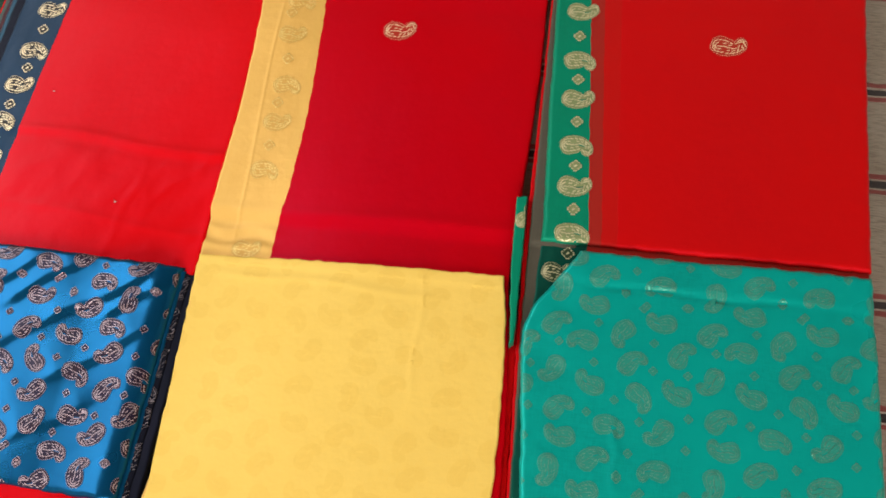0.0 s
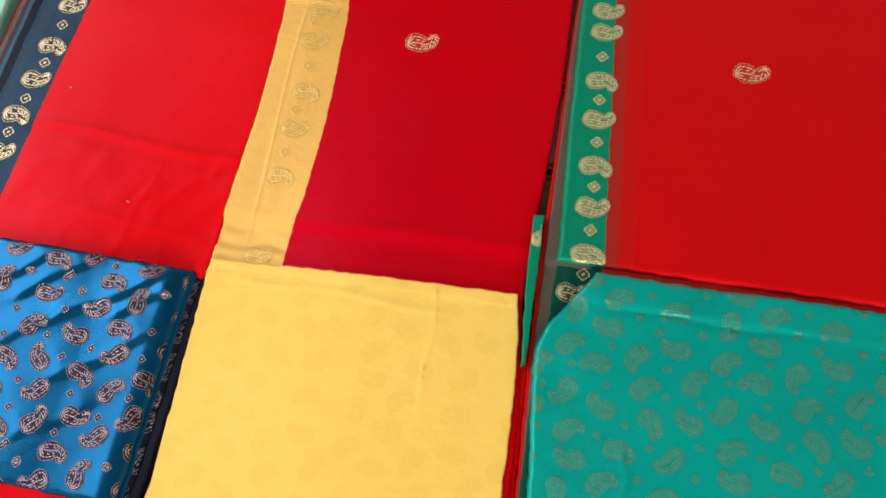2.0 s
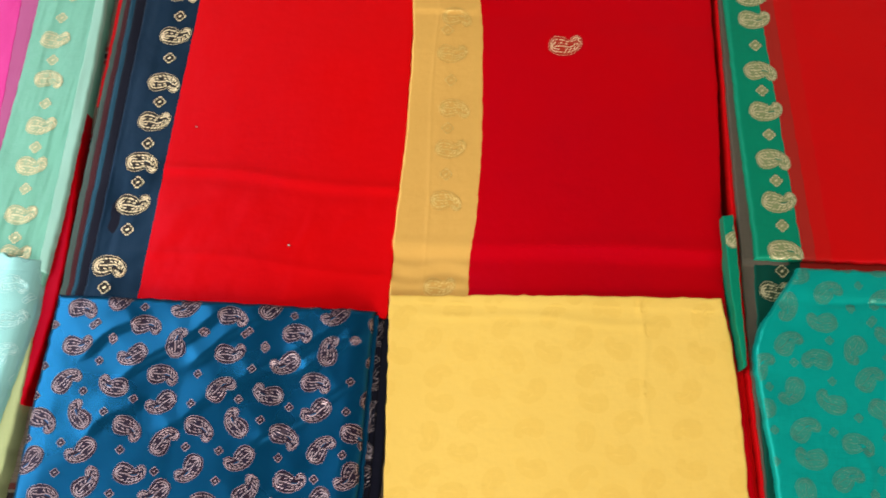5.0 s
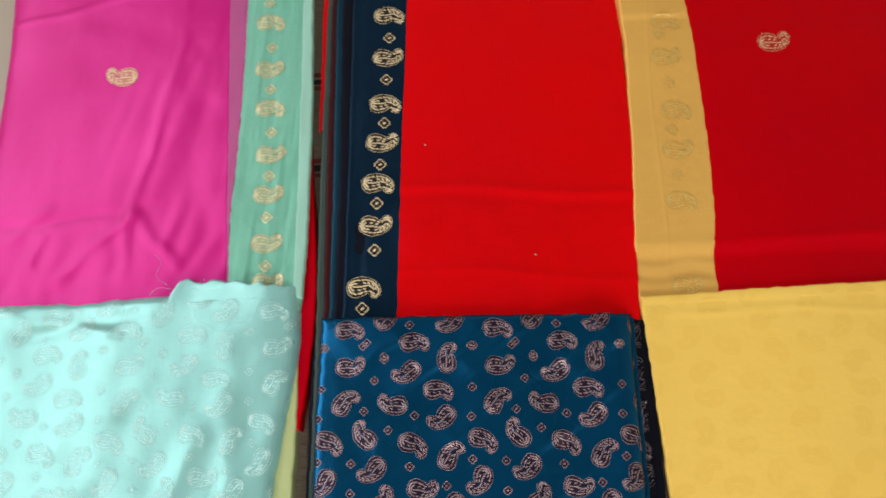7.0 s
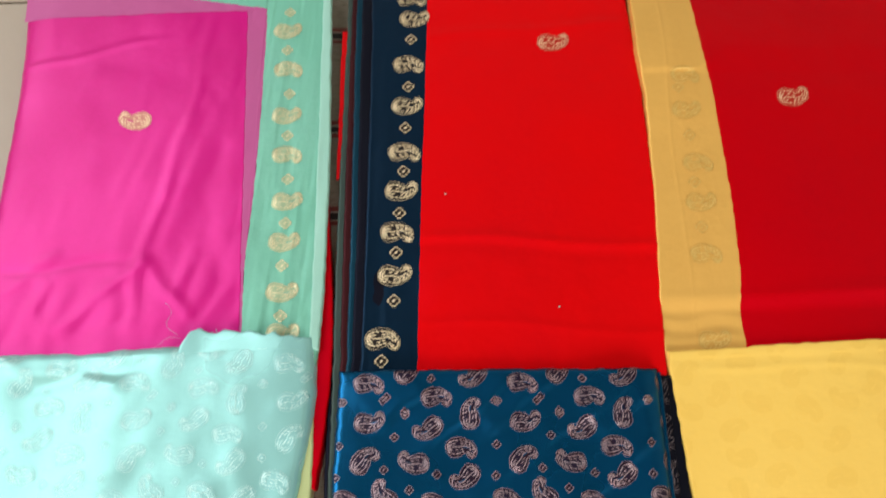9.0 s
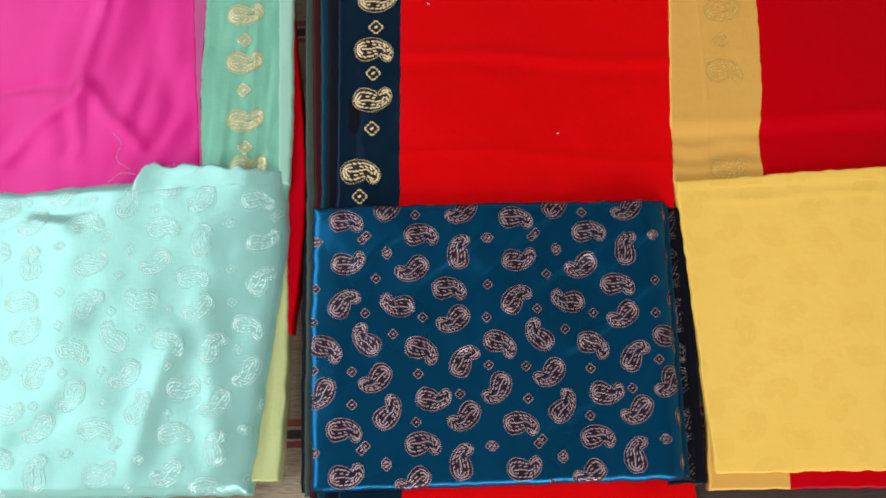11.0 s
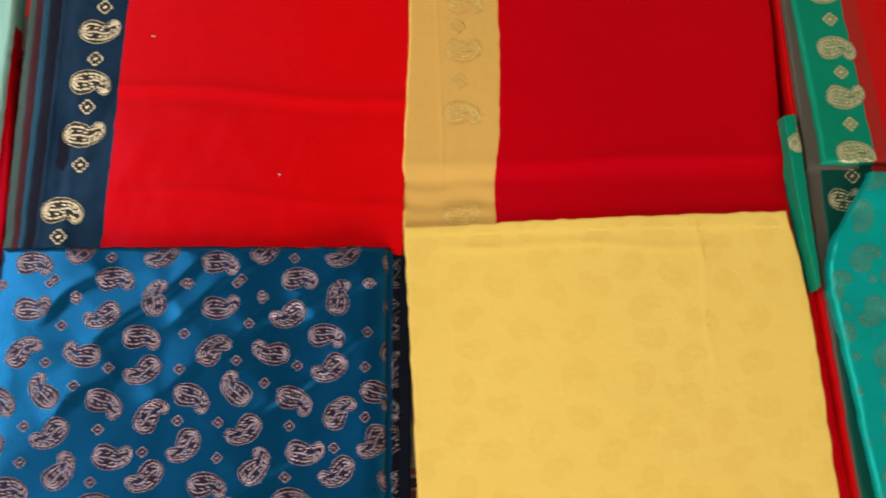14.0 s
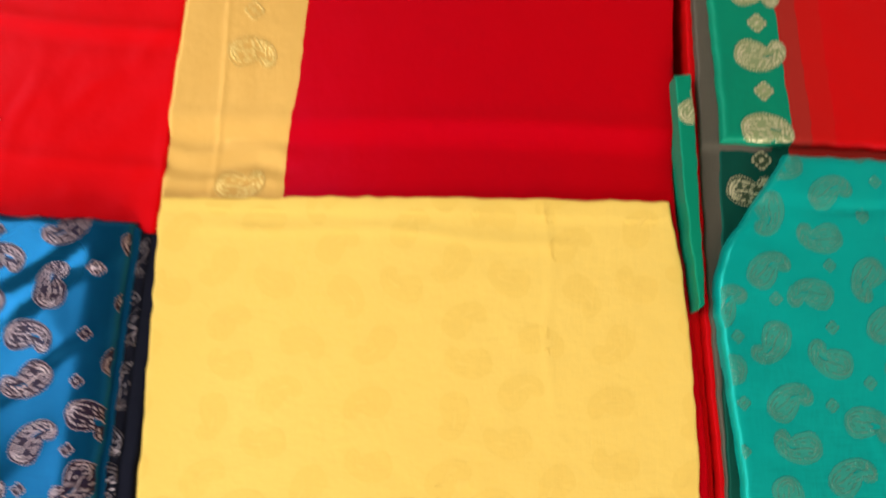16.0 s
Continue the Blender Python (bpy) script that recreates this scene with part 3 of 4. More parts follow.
def saree_pink():
    t = thing("folded_saree", "magenta silk saree with a mint brocade border, folded on the rug", "saree", "sarees in a row")
    left = [(0.80, -1.028), (0.69, -1.018), (0.55, -1.003), (0.43, -0.998), (0.25, -0.999), (0.0, -1.0)]
    right = [(0.80, -0.676), (0.70, -0.674), (0.46, -0.667), (0.25, -0.666), (0.20, -0.674), (0.0, -0.706)]
    seam = [(0.82, -0.748), (0.645, -0.741), (0.51, -0.738), (0.41, -0.739), (0.325, -0.742), (0.265, -0.739), (0.0, -0.739)]
    band = [(y, x - float(np.interp(y, [0.25, 0.34, 0.42, 0.60], [0.002, 0.003, 0.012, 0.022]))) for y, x in seam]
    c = Cloth(left, right, (0.010, 0.008), (0.806, 0.800), 0.012, relief_pink, roll=0.005)
    top0 = Cloth(left, seam, (0.684, 0.640), (0.806, 0.801), 0.012, relief_pink, roll=0.004)
    low = Cloth(left, seam, (0.010, 0.008), (0.684, 0.640), 0.012, relief_pink, roll=0.011)
    body = low.sheet("body", PINK, t, u1=band, sides=(1, 0, 1, 0))
    low.sheet("overlap_band", ROSE_BAND, t, "thin rose overlap where border joins", u0=band, sides=(0, 0, 1, 0))
    side = c.sheet("side_border", MINT_BORDER, t, "mint silk border", u0=seam, sides=(0, 1, 1, 1))
    end = top0.sheet("top_border", MINT_BORDER, t, "mint silk border across the end", sides=(1, 0, 0, 1))
    band_top = Cloth([(0.70, -1.016), (0.60, -1.008)], [(0.70, -0.748), (0.60, -0.743)], (0.630, 0.638), (0.685, 0.641), 0.0124, relief_pink, roll=0.001)
    band_top.sheet("overlap_band", ROSE_BAND, t, "thin rose overlap where border joins", sides=(0, 0, 0, 0), skirt=False)
    sel = Cloth([(0.80, -0.682), (0.46, -0.677), (0.25, -0.676)], [(0.80, -0.673), (0.70, -0.671), (0.46, -0.664), (0.30, -0.664), (0.25, -0.667)], (0.247, 0.247), (0.802, 0.800), 0.0128, relief_pink, roll=0.0025, drop=0.004)
    sel.sheet("selvedge", MINT_PALE, t, "pale mint folded selvedge")
    low1 = Cloth([(0.5, -0.70), (0, -0.70)], [(0.45, -0.669), (0.41, -0.666), (0.31, -0.657), (0.24, -0.654), (0.16, -0.660), (0.12, -0.667), (0.0, -0.672)], (0.128, 0.124), (0.47, 0.43), 0.0065, None, roll=0.002, drop=0.006)
    low1.sheet("under_fold", CRIMSON, t, "crimson fold showing below")
    lime = Cloth([(0.2, -0.74), (0, -0.74)], [(0.20, -0.670), (0.15, -0.668), (0.08, -0.670), (0.0, -0.676)], (0.012, 0.010), (0.20, 0.19), 0.0090, lambda x, y: 0.0032 * fold_noise(x, y, 0.010, 84, 8, 2), roll=0.002, drop=0.006)
    lime.sheet("under_fold", LIME_PALE, t, "pale lime fold showing below")
    border_row(c, side, A_SPOTS, GOLD_DULL, FILL_BEIGE, 0.032)
    border_row(top0, end, A_TOP, GOLD_DULL, FILL_BEIGE, 0.030, quarter=90)
    motif(c, body, "paisley", -0.869, 0.497, 172, -1, GOLD, FILL_SALMON, 0.036)
    return t


A_SPOTS = [(-0.715, 0.680, "m"), (-0.715, 0.634, "d"), (-0.716, 0.609, "w"), (-0.715, 0.583, "d"), (-0.713, 0.558, "m"), (-0.710, 0.527, "d"), (-0.711, 0.500, "w"), (-0.709, 0.476, "d"), (-0.708, 0.453, "m"), (-0.706, 0.425, "d"), (-0.705, 0.400, "w"), (-0.705, 0.376, "d"), (-0.705, 0.356, "w"), (-0.706, 0.331, "d"), (-0.704, 0.304, "w"), (-0.704, 0.280, "d"), (-0.701, 0.263, "w")]
A_TOP = [(-0.982, 0.713, "m"), (-0.929, 0.705, "w"), (-0.867, 0.698, "m"), (-0.818, 0.688, "w"), (-0.760, 0.681, "m"), (-1.011, 0.718, "d"), (-0.957, 0.710, "d"), (-0.896, 0.704, "d"), (-0.845, 0.692, "d"), (-0.789, 0.684, "d"), (-0.737, 0.678, "d")]
pink_saree = saree_pink()


# ---- the red saree with navy border ----
def relief_red(x, y):
    r = 0.0008 * fold_noise(x, y, 0.07, 10, 2.0, 6.0)
    r = r + crease(x, y, -0.585, 0.362, -0.335, 0.349, 0.0013, 0.0045) + crease(x, y, -0.585, 0.352, -0.335, 0.339, -0.0009, 0.006)
    r = r + crease(x, y, -0.60, 0.275, -0.335, 0.262, 0.0008, 0.004) + crease(x, y, -0.56, 0.60, -0.345, 0.615, 0.0009, 0.006)
    r = r + crease(x, y, -0.44, 0.235, -0.42, 0.34, 0.0004, 0.004) + crease(x, y, -0.40, 0.30, -0.345, 0.352, 0.0006, 0.006)
    r = r + (0.0017 * fold_noise(x, y, 0.035, 25, 1.5, 12.0) + 0.0006 * fold_noise(x, y, 0.013, 60, 1.5, 5.0)) * np.clip((0.42 - y) / 0.1, 0.35, 1)
    return r + np.clip((-0.595 - x) / 0.01, 0, 1) * 0.0015 * fold_noise(x, y, 0.016, 89, 9.0, 8.0)


def saree_red():
    t = thing("folded_saree", "red silk saree with a navy gold-paisley border, folded on the rug", "saree", "sarees in a row")
    left = [(0.80, -0.640), (0.61, -0.641), (0.36, -0.640), (0.22, -0.640), (0.0, -0.643)]
    right = [(0.80, -0.338), (0.666, -0.341), (0.543, -0.336), (0.405, -0.3355), (0.355, -0.3380), (0.30, -0.3400), (0.235, -0.3420), (0.20, -0.345), (0.0, -0.347)]
    seam = [(0.80, -0.562), (0.67, -0.562), (0.53, -0.566), (0.41, -0.571), (0.23, -0.576), (0.0, -0.58)]
    crest = [(0.80, -0.629), (0.61, -0.624), (0.45, -0.625), (0.36, -0.626), (0.22, -0.6285), (0.0, -0.630)]
    c = Cloth(crest, right, (-0.020, -0.018), (0.795, 0.790), 0.012, relief_red, roll=0.0025)
    low = Cloth(seam, right, (-0.020, -0.018), (0.668, 0.662), 0.012, relief_red, roll=0.0025)
    top = Cloth(seam, right, (0.668, 0.662), (0.795, 0.790), 0.012, relief_red, roll=0.0025)
    body = low.sheet("body", RED, t, sides=(0, 1, 1, 0))
    side = c.sheet("side_border", NAVY, t, "navy silk border", u1=seam, sides=(1, 0, 1, 1))
    end = top.sheet("top_border", NAVY, t, "navy silk border across the end", sides=(0, 1, 0, 1))
    layers = ((-0.0060, 0.0106, BLACKISH, "blue black fold", 0.785), (0.0, 0.0094, TEAL_DARK, "dark teal fold", 0.790), (0.0062, 0.0076, WINE_DARK, "dark wine fold", 0.76),
              (0.0120, 0.0062, GREY_GREEN, "grey green fold", 0.775), (0.0150, 0.0034, BLACKISH, "blue black fold", 0.30))
    for k, (dx, z, mt, lab, hi) in enumerate(layers):
        f = Cloth([(y, x - dx - 0.0012 * math.sin(11 * y + 1.3 * k) - (0.002 if y < 0.37 else 0)) for y, x in left], [(0.8, -0.60), (0.0, -0.60)], (-0.012 + 0.003 * k, -0.012 + 0.003 * k), (hi, hi), z, lambda x, y, k=k: 0.0006 * fold_noise(x, y, 0.015, 90, 9.0, k), roll=0.0018, drop=0.006)
        f.sheet("under_fold", mt, t, lab + " showing below")
    g = Cloth([(0.75, -0.658), (0.40, -0.658)], [(0.75, -0.62), (0.40, -0.62)], (0.43, 0.43), (0.615, 0.615), 0.0030, None, roll=0.0012, drop=0.003)
    g.sheet("under_fold", SCARLET, t, "scarlet fold showing below")
    # fold whose near black also paints the shadow beside the blue piece
    r = Cloth([(0.3, -0.37), (0.0, -0.37)], [(0.25, -0.3380), (0.12, -0.3370), (0.0, -0.338)], (-0.004, -0.004), (0.2235, 0.2215), 0.0132, lambda x, y: 0.0005 * fold_noise(x, y, 0.01, 90, 9, 3), roll=0.0015, drop=0.008)
    r.sheet("under_fold", BLACKISH, t, "blue black fold with the gap's shade in its colour")
    border_row(c, side, B_SPOTS, GOLD, FILL_NAVY, 0.034)
    border_row(top, end, B_TOP, GOLD, FILL_NAVY, 0.034, quarter=90)
    motif(low, body, "paisley", -0.426, 0.589, 8, 1, GOLD, FILL_RED, 0.036)
    return t


B_SPOTS = [(-0.572, 0.757, "m"), (-0.578, 0.733, "d"), (-0.575, 0.708, "w"), (-0.579, 0.683, "d"), (-0.580, 0.651, "m"), (-0.577, 0.623, "w"), (-0.581, 0.595, "d"), (-0.584, 0.562, "m"), (-0.584, 0.534, "d"), (-0.585, 0.510, "w"), (-0.587, 0.483, "d"), (-0.588, 0.454, "m"), (-0.589, 0.432, "d"), (-0.591, 0.410, "w"), (-0.593, 0.385, "d"), (-0.595, 0.364, "m"), (-0.596, 0.343, "d"), (-0.597, 0.320, "w"), (-0.598, 0.294, "d"), (-0.608, 0.256, "m"), (-0.609, 0.235, "d")]
B_TOP = [(-0.509, 0.710, "m"), (-0.463, 0.707, "w"), (-0.409, 0.708, "m"), (-0.364, 0.705, "w"), (-0.536, 0.711, "d"), (-0.486, 0.711, "d"), (-0.436, 0.710, "d"), (-0.385, 0.709, "d")]
red_saree = saree_red()


# ---- the crimson saree with golden tan border ----
def relief_crimson(x, y):
    r = 0.0008 * fold_noise(x, y, 0.08, 0, 2.0, 11.0)
    r = r + crease(x, y, -0.34, 0.292, -0.02, 0.300, 0.0010, 0.007) - 0.0034 * np.clip((0.297 - y) / 0.014, 0, 1) + 0.0030 * np.clip((0.279 - y) / 0.03, 0, 1)
    r = r + 0.0022 * np.clip((y - 0.5425) / (0.003 + 0.03 * np.clip((x + 0.275) / 0.03, 0, 1)), 0, 1) + 0.009 * np.exp(-((y - 0.57) / 0.09) ** 2) * np.clip((-0.12 - x) / 0.18, 0, 1)
    for at, up in ((0.275, 0.0010), (0.264, -0.0009), (0.255, 0.0008)):
        r = r + crease(x, y, -0.345, at, -0.265, at + 0.003, up, 0.0035)
    return r + crease(x, y, -0.312, 0.25, -0.310, 0.66, 0.00025, 0.0015)


def saree_crimson():
    t = thing("folded_saree", "crimson silk saree with a golden tan border, folded on the rug", "saree", "sarees in a row")
    left = [(0.79, -0.336), (0.551, -0.339), (0.540, -0.3355), (0.41, -0.3360), (0.355, -0.3395), (0.30, -0.3425), (0.245, -0.3440), (0.225, -0.342), (0.19, -0.332), (0.05, -0.332), (0.0, -0.337)]
    right = [(0.79, -0.016), (0.685, -0.028), (0.567, -0.026), (0.483, -0.024), (0.34, -0.028), (0.25, -0.030), (0.14, -0.018), (0.0, -0.012)]
    seam = [(0.70, -0.273), (0.682, -0.273), (0.551, -0.268), (0.543, -0.264), (0.40, -0.260), (0.305, -0.263), (0.296, -0.268), (0.245, -0.267), (0.0, -0.274)]
    c = Cloth(left, right, (-0.010, -0.012), (0.785, 0.78), 0.0128, relief_crimson, roll=0.0022)
    low = Cloth(left, right, (-0.010, -0.012), (0.682, 0.686), 0.0128, relief_crimson, roll=0.0022)
    top = Cloth(left, right, (0.682, 0.686), (0.785, 0.78), 0.0128, relief_crimson, roll=0.0022)
    body = low.sheet("body", CRIMSON, t, u0=seam, sides=(0, 1, 1, 0))
    side = low.sheet("side_border", TAN_BORDER, t, "golden tan silk border", u1=seam, sides=(1, 0, 1, 0))
    top.sheet("top_border", TAN_BORDER, t, "golden tan silk border across the end", sides=(1, 1, 0, 1))
    f = Cloth([(0.5, -0.1), (0.0, -0.1)], [(0.25, -0.026), (0.2, -0.016), (0.1, -0.012), (0.0, -0.006)], (0.0, 0.0), (0.235, 0.225), 0.008, lambda x, y: 0.0008 * fold_noise(x, y, 0.012, 90, 8, 5), roll=0.002, drop=0.007)
    f.sheet("under_fold", SCARLET, t, "scarlet fold showing below")
    border_row(low, side, C_SPOTS, TAN_GOLD, FILL_TAN, 0.032, rise=0.000145)
    motif(low, body, "paisley", -0.178, 0.513, 12, 1, GOLD, FILL_RED, 0.036)
    return t


C_SPOTS = [(-0.291, 0.538, "m"), (-0.300, 0.523, "d"), (-0.294, 0.497, "w"), (-0.294, 0.468, "d"), (-0.289, 0.437, "m"), (-0.295, 0.416, "d"), (-0.291, 0.394, "w"), (-0.294, 0.367, "d"), (-0.293, 0.339, "m"), (-0.295, 0.254, "w")]
crimson_saree = saree_crimson()


# ---- the red saree with emerald border ----
RAISED = (0.0001, 0.0003, 0.009)  # a thicker stack than the others


def relief_scarlet(x, y):
    r = 0.0008 * fold_noise(x, y, 0.09, 0, 2.0, 15.0)
    return r + np.where(x < 0.03, 0.0009 * fold_noise(x, y, 0.016, 88, 9.0, 4.0), 0)


def saree_scarlet():
    t = thing("folded_saree", "scarlet silk saree with an emerald paisley border, folded on the rug", "saree", "sarees in a row")
    left = [(0.79, -0.015), (0.60, -0.017), (0.43, -0.011), (0.336, -0.006), (0.296, -0.003), (0.288, -0.005), (0.22, -0.006), (0.0, 0.004)]
    right = [(0.79, 0.303), (0.60, 0.298), (0.46, 0.295), (0.287, 0.293), (0.0, 0.292)]
    seam = [(0.79, 0.016), (0.60, 0.018), (0.474, 0.027), (0.40, 0.032), (0.29, 0.040), (0.0, 0.045)]
    band = [(0.79, 0.048), (0.60, 0.051), (0.474, 0.057), (0.29, 0.067), (0.0, 0.070)]
    base = Cloth(left, right, (0.010, 0.012), (0.320, 0.320), 0.0085, relief_scarlet, roll=0.003, drop=0.008)
    base.sheet("lower_panel", BRICK_BAND, t, "lower brick red fold of the saree", u0=seam, sides=(0, 1, 1, 0))
    # the ledge's shade is painted into this border's green
    lower = base.sheet("lower_border", GREEN_DARK, t, "emerald border of the lower fold, darkened for shade", u1=seam, sides=(1, 0, 1, 0))
    c = Cloth(left, right, (0.2905, 0.2925), (0.785, 0.785), 0.0150, relief_scarlet, roll=0.005, drop=0.0040)
    body = c.sheet("body", SCARLET, t, u0=band, sides=(0, 1, 1, 1))
    inner = [(y, 0.45 * a + 0.55 * b) for (y, a), b in zip(band, np.interp([p[0] for p in band], [p[0] for p in sorted(seam)], [p[1] for p in sorted(seam)]).tolist())]
    c.sheet("overlap_band", BRICK_SOFT, t, "soft red overlap where border joins", u0=inner, u1=band, sides=(0, 0, 1, 1))
    c.sheet("overlap_band", BRICK_BAND, t, "brick red overlap where border joins", u0=seam, u1=inner, sides=(0, 0, 1, 1))
    side = c.sheet("side_border", GREEN_BORDER, t, "emerald silk border", u1=seam, sides=(1, 0, 1, 1))
    olive = Cloth([(0.79, -0.019), (0.60, -0.0195), (0.525, -0.0195), (0.44, -0.018), (0.347, -0.0165), (0.288, -0.0155), (0.2, -0.014), (0.0, -0.004)], [(0.8, 0.03), (0.0, 0.03)], (0.016, 0.016), (0.77, 0.77), 0.0105, lambda x, y: 0.0012 * fold_noise(x, y, 0.02, 90, 8, 2) - 0.0026 * np.clip((0.29 - y) / 0.004, 0, 1), roll=0.002, drop=0.006)
    olive.sheet("under_fold", OLIVE, t, "grey olive fold showing below")
    redf = Cloth([(0.79, -0.0220), (0.55, -0.0215), (0.40, -0.0205), (0.29, -0.0205), (0.2, -0.0170), (0.0, -0.006)], [(0.8, 0.03), (0.0, 0.03)], (0.020, 0.020), (0.75, 0.75), 0.0056, lambda x, y: 0.0008 * fold_noise(x, y, 0.02, 90, 8, 7), roll=0.0015, drop=0.006)
    redf.sheet("under_fold", SCARLET, t, "scarlet fold showing below")
    dark = Cloth([(0.3, -0.010), (0.1, -0.008), (0.0, -0.003)], [(0.8, 0.03), (0.0, 0.03)], (0.008, 0.008), (0.20, 0.20), 0.0105, lambda x, y: 0.0009 * fold_noise(x, y, 0.012, 90, 8, 1), roll=0.0015, drop=0.008)
    dark.sheet("under_fold", GREEN_DARK, t, "bottle green fold showing below")
    flap = Cloth([(0.335, -0.0318), (0.30, -0.0310), (0.24, -0.0278), (0.215, -0.0245), (0.19, -0.0220)], [(0.335, -0.0225), (0.30, -0.0205), (0.23, -0.0195), (0.19, -0.0185)], (0.186, 0.190), (0.333, 0.334), 0.0155, lambda x, y: 0.0012 * fold_noise(x, y, 0.02, 80, 3, 9), roll=0.0012, drop=0.007)
    turned = flap.sheet("flap", GREEN_BORDER, t, "emerald border flap turned out sideways")
    border_row(c, side, D_SPOTS[:-2], GOLD_DULL, FILL_EMERALD, 0.034, keep=(0.003, 0.3, 0.002, 1))
    border_row(base, lower, D_SPOTS[-2:], GOLD_DULL, FILL_SHADED, 0.030, keep=(0.003, 0.3, 0, 0.9))
    motif(flap, turned, "paisley", -0.021, 0.312, 60, 1, GOLD_DULL, FILL_EMERALD, 0.026)
    motif(c, body, "paisley", 0.162, 0.521, 4, 1, GOLD, FILL_RED, 0.037)
    return t


D_SPOTS = [(0.012, 0.579, "w"), (0.013, 0.552, "w"), (0.012, 0.521, "d"), (0.015, 0.491, "m"), (0.015, 0.469, "d"), (0.017, 0.446, "w"), (0.018, 0.420, "d"), (0.020, 0.393, "m"), (0.021, 0.371, "d"), (0.022, 0.349, "w"), (0.023, 0.325, "d"), (0.024, 0.299, "m"), (0.022, 0.282, "d"), (0.014, 0.262, "w")]
Cloth.foot -= RAISED[2]
scarlet_saree = saree_scarlet()
scarlet_saree.scale, scarlet_saree.location = (0.987, 0.987, 1.0), RAISED
Cloth.foot += RAISED[2]


# ---- the four blouse pieces, each laid on its saree ----
def relief_mint(x, y):
    r = 0.0046 * fold_noise(x, y, 0.075, 60, 1.6, 3.0) + 0.0026 * fold_noise(x, y, 0.042, 110, 1.6, 9.0) + 0.0007 * fold_noise(x, y, 0.020, 60, 2.0, 6.0)
    r = r + crease(x, y, -0.92, 0.09, -0.80, 0.17, 0.0016, 0.014) + crease(x, y, -0.79, 0.02, -0.755, 0.13, 0.0022, 0.012)
    r = r + crease(x, y, -0.90, 0.02, -0.83, 0.08, -0.0014, 0.012) + crease(x, y, -0.735, 0.16, -0.715, 0.01, 0.0018, 0.012)
    r = r + crease(x, y, -0.95, 0.235, -0.84, 0.215, 0.0026, 0.007) + crease(x, y, -0.93, 0.215, -0.82, 0.235, -0.002, 0.007)
    return r - 0.006 * np.clip((x + 0.705 + 0.10 * np.clip(0.16 - y, 0, 1)) / 0.04, 0, 1) ** 2


def tuck(x, y, x0, y0, x1, y1, height):
    """A soft step along a line: a gentle rise towards it, then a short drop on its right side."""
    dx, dy = x1 - x0, y1 - y0
    n = math.hypot(dx, dy)
    s = ((x - x0) * dx + (y - y0) * dy) / n / n
    d = ((x - x0) * -dy + (y - y0) * dx) / n + 0.002 * np.sin(s * 8 + x0 * 60)
    fade = np.clip((s + 0.15) / 0.3, 0, 1) * np.clip((1.15 - s) / 0.3, 0, 1)
    drop = np.clip(1 + d / 0.0065, 0, 1)
    return height * fade * fade * np.where(d > 0, np.exp(-np.abs(d) / 0.030), drop * drop * (3 - 2 * drop))


BLUE_TUCKS = ((-0.575, 0.150, -0.485, 0.222), (-0.475, 0.150, -0.375, 0.216), (-0.615, 0.170, -0.565, 0.210), (-0.455, 0.095, -0.365, 0.160), (-0.535, 0.105, -0.475, 0.150),
              (-0.420, 0.165, -0.362, 0.205), (-0.52, 0.165, -0.45, 0.220), (-0.60, 0.10, -0.55, 0.135), (-0.47, 0.04, -0.40, 0.085))


def relief_blue(x, y):
    r = 0.0060 * np.clip((-0.52 - x) / 0.11, 0, 1) + 0.0065 * np.clip((x + 0.435) / 0.062, 0, 1) ** 1.4 + 0.0008 * fold_noise(x, y, 0.030, 42, 2.4, 2.0) + 0.0010 * fold_noise(x, y, 0.06, 30, 2.0, 8.0)
    for line in BLUE_TUCKS:
        r = r + tuck(x, y, *line, 0.0031 if line[3] > 0.155 else 0.0020)
    return r - 0.006 * np.clip((x + 0.372) / 0.018, 0, 1) ** 2


def relief_yellow(x, y):
    r = 0.0006 * fold_noise(x, y, 0.06, 20, 1.5, 3.0)
    return r + crease(x, y, -0.106, 0.13, -0.108, 0.245, 0.0007, 0.002) + crease(x, y, -0.31, 0.228, -0.10, 0.222, 0.0006, 0.003) + 0.0005 * np.clip((y - 0.236) / 0.002, 0, 1)


def relief_green(x, y):
    r = 0.0034 * fold_noise(x, y, 0.07, 35, 1.8, 3.0) + 0.0030 * fold_noise(x, y, 0.03, 40, 1.6, 7.0) * np.clip((y - 0.19) / 0.06, 0, 1)
    r = r + crease(x, y, 0.05, 0.2500, 0.225, 0.2510, -0.0016, 0.0016) + 0.0014 * np.clip((y - 0.251) / 0.006, 0, 1)
    r = r + crease(x, y, 0.08, 0.07, 0.076, 0.13, 0.0010, 0.003)
    return r + 0.0026 * np.clip((0.05 - x) / 0.03, 0, 1) * fold_noise(x, y, 0.020, -10, 2.0, 5.0)


def blouse_piece(label, left, right, low, high, z, relief, material, roll=0.005, drop=0.005):
    t = thing("folded_blouse_piece", label, "fabric", "blouse pieces on the sarees")
    c = Cloth(left, right, low, high, z, relief, roll=roll, drop=drop, ragged=0.0008)
    c.top = c.sheet("top_fold", material, t)
    return t, c


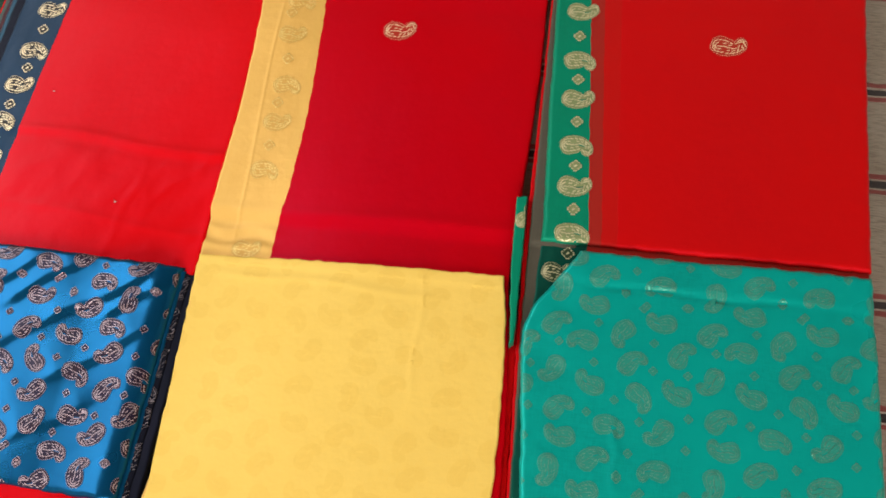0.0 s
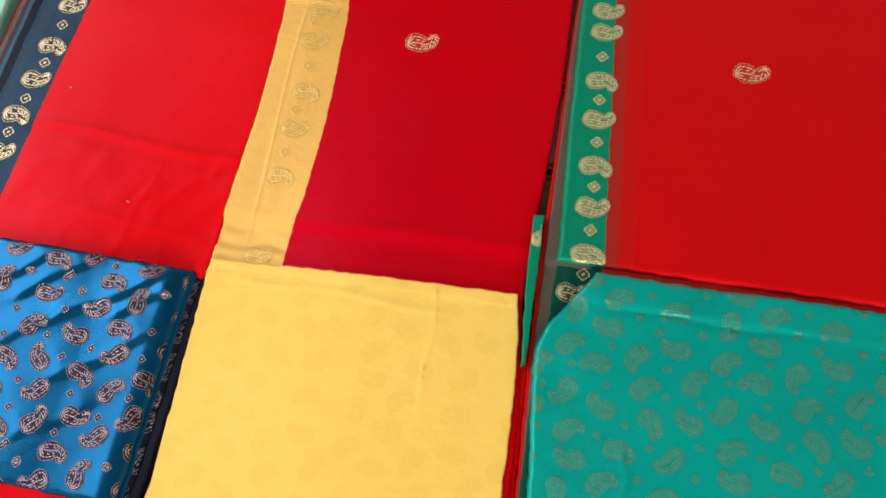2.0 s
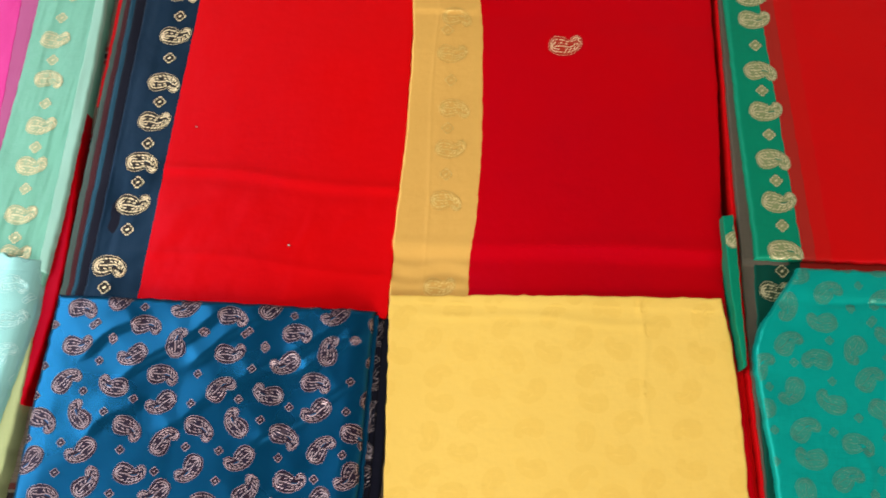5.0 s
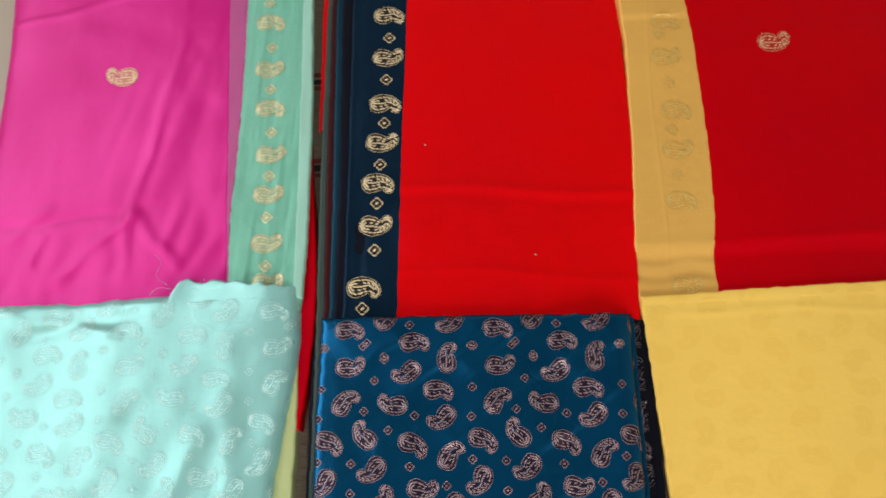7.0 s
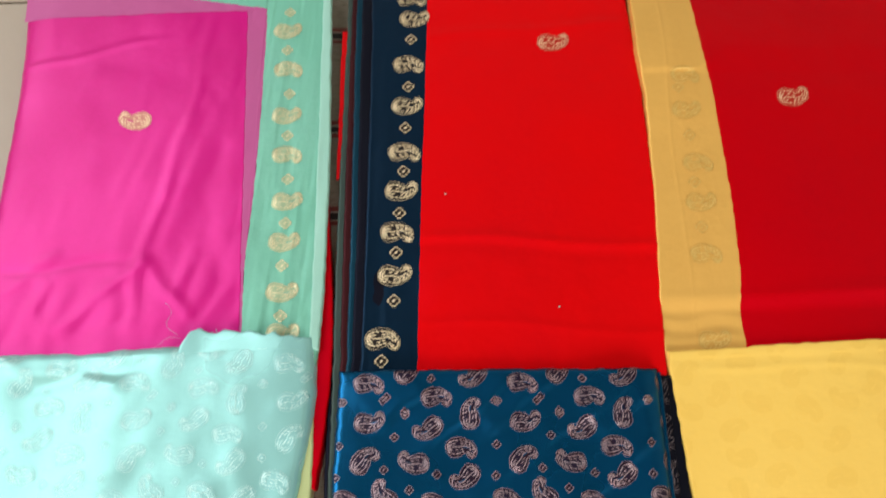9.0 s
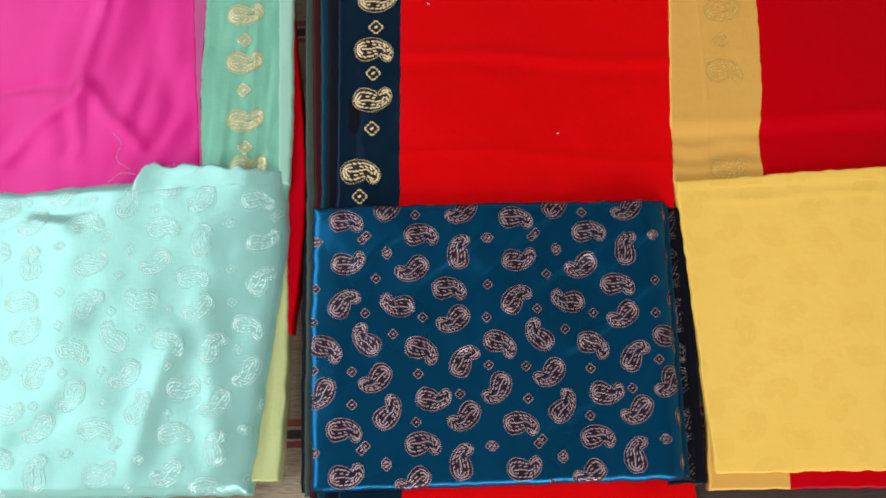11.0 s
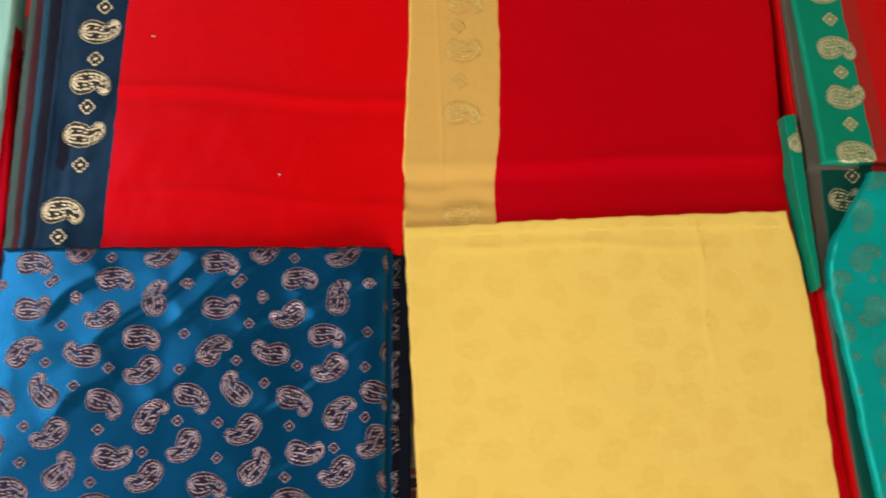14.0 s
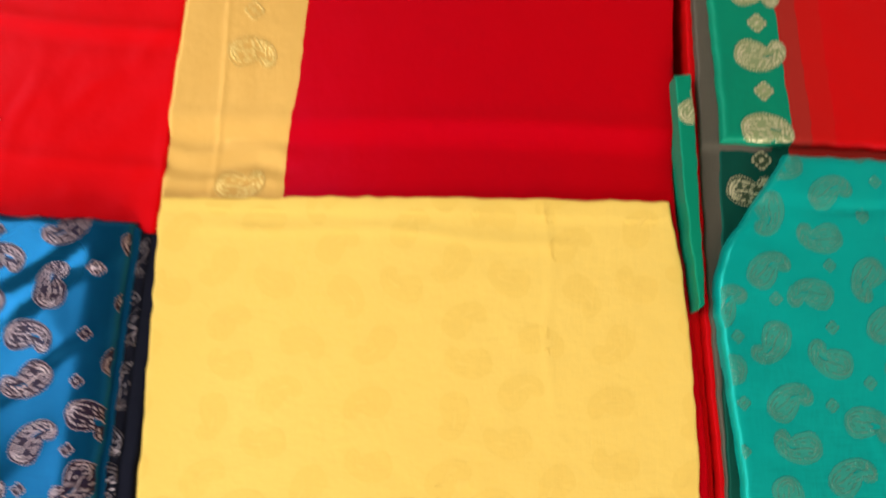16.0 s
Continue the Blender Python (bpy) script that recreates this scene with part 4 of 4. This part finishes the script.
mint_piece, mint_cloth = blouse_piece("crumpled pale mint satin blouse fabric folded on a magenta saree",
    [(0.26, -1.000), (0.0, -1.004)], [(0.254, -0.668), (0.19, -0.667), (0.148, -0.675), (0.10, -0.682), (0.04, -0.690), (0.0, -0.697)],
    (0.004, 0.0), (0.2465, 0.2575), 0.0185, relief_mint, MINT_SATIN, 0.012)
turned = Cloth([(0.275, -0.772), (0.262, -0.786), (0.25, -0.797), (0.20, -0.810)], [(0.27, -0.671), (0.20, -0.670)], (0.2410, 0.2450), (0.2665, 0.2585), 0.0184,
    lambda x, y: relief_mint(x, y) - 0.012 * (1 - np.sqrt(1 - np.clip(1 + (x + 0.668) / 0.012, 0, 1) ** 2)), roll=0.0014, drop=0.004, ragged=0.0032)
turned.sheet("turned_edge", MINT_SATIN, mint_piece, "loose turned edge of the fabric")

blue_piece, blue_cloth = blouse_piece("peacock blue satin blouse fabric with silver paisleys on red saree",
    [(0.23, -0.646), (0.12, -0.650), (0.0, -0.648)], [(0.23, -0.353), (0.12, -0.3545), (0.0, -0.355)],
    (0.002, 0.0), (0.225, 0.227), 0.0180, relief_blue, BLUE_SATIN, 0.006)
lip = Cloth([(0.23, -0.38), (0.0, -0.38)], [(0.23, -0.3505), (0.12, -0.3520), (0.0, -0.352)], (0.003, 0.001), (0.2240, 0.2235), 0.0156, lambda x, y: 0.0006 * fold_noise(x, y, 0.012, 90, 6, 2), roll=0.0015, drop=0.003)
lip.sheet("under_fold", BLUE_SATIN, blue_piece)
# dark reverse side, its colour deepened by the same painted shadow
lip2 = Cloth([(0.23, -0.38), (0.0, -0.38)], [(0.23, -0.3445), (0.12, -0.3460), (0.0, -0.347)], (0.0, -0.002), (0.2220, 0.2205), 0.0143, lambda x, y: 0.0006 * fold_noise(x, y, 0.012, 90, 6, 6), roll=0.0015, drop=0.002)
lip2.top = lip2.sheet("under_fold", BLACKISH, blue_piece, "blue black reverse side of the fabric")
brocade(lip2, lip2.top, np.array([-0.487, 0.13]), 0, SILVER_DIM, BLACKISH, rise=0.0002)
brocade(blue_cloth, blue_cloth.top, np.array([-0.5291, 0.1848]), 0, SILVER_ROSE, FILL_BLUE, fine=0.86)

yellow_piece, yellow_cloth = blouse_piece("lemon yellow silk blouse fabric, faintly patterned, on a crimson saree",
    [(0.25, -0.342), (0.12, -0.3365), (0.0, -0.331)], [(0.25, -0.036), (0.235, -0.031), (0.166, -0.024), (0.052, -0.021), (0.0, -0.020)],
    (0.003, 0.002), (0.244, 0.2505), 0.0158, relief_yellow, YELLOW_SILK, 0.0016)
brocade(yellow_cloth, yellow_cloth.top, np.array([-0.16, 0.12]), 182, YELLOW_GOLD, FILL_YELLOW, diamonds=False, lift=0.00010, stitched=False)

green_piece, green_cloth = blouse_piece("sea green satin blouse fabric with dull paisleys on scarlet saree",
    [(0.30, 0.044), (0.284, 0.036), (0.215, -0.013), (0.20, -0.013), (0.167, -0.010), (0.056, 0.002), (0.0, 0.006)], [(0.29, 0.293), (0.18, 0.295), (0.0, 0.296)],
    (0.016, 0.020), (0.283, 0.287), 0.0165, relief_green, GREEN_SATIN, 0.005, 0.005)


def repeat_origin(middle, turned, phase):
    """The place of the repeat's first paisley on a cloth whose middle has the given phase in the repeat."""
    m = np.array([[math.cos(radians(turned)), -math.sin(radians(turned))], [math.sin(radians(turned)), math.cos(radians(turned))]])
    return np.array(middle) - m @ (REPEAT_X * phase[0] + REPEAT_Y * phase[1])


green_piece.scale, green_piece.location = scarlet_saree.scale, RAISED
brocade(green_cloth, green_cloth.top, repeat_origin((0.1335, 0.1723), -178, (-0.821, 0.529)), -178, GREY_GOLD, FILL_GREEN, rise=0.00012, lift=0.0002)
brocade(mint_cloth, mint_cloth.top, repeat_origin((-0.7702, 0.1747), 6, (0.736, 0.136)), 6, MINT_SILVER, FILL_MINT, rise=0.0002, lift=0.0002)


# ---- loose threads at the cut edges ----
def loose_thread(parent, points, material, radius=0.00013):
    cu = bpy.data.curves.new("loose_thread", "CURVE")
    cu.dimensions, cu.bevel_depth, cu.bevel_resolution = "3D", radius, 1
    sp = cu.splines.new("BEZIER")
    sp.bezier_points.add(len(points) - 1)
    for bp, p in zip(sp.bezier_points, points):
        bp.co, bp.handle_left_type, bp.handle_right_type = p, "AUTO", "AUTO"
    cu.materials.append(material)
    ob = new("loose_thread", cu)
    ob.parent = parent


loose_thread(mint_piece, [(-0.796, 0.262, 0.018), (-0.806, 0.270, 0.022), (-0.804, 0.284, 0.020), (-0.812, 0.294, 0.017)], MINT_PALE)
loose_thread(mint_piece, [(-0.792, 0.258, 0.019), (-0.803, 0.258, 0.022), (-0.812, 0.251, 0.022)], MINT_PALE)
rnd = random.Random(3)
for i in range(9):
    x = rnd.uniform(-0.79, -0.69)
    loose_thread(mint_piece, [(x, 0.258, 0.0168), (x + rnd.uniform(-0.002, 0.002), 0.265 + rnd.uniform(-0.002, 0.003), 0.0165)], MINT_SATIN, 0.0002)

# ---- specks of lint on the red saree ----
for x, y in ((-0.548, 0.406), (-0.442, 0.287)):
    z = 0.0126 + float(relief_red(np.array([x]), np.array([y]))[0] + sag(np.array([x]), np.array([y]))[0])
    loose_thread(red_saree, [(x, y, z), (x + 0.0012, y - 0.0010, z + 0.0003), (x + 0.0016, y - 0.0002, z)], MINT_PALE, 0.00045)
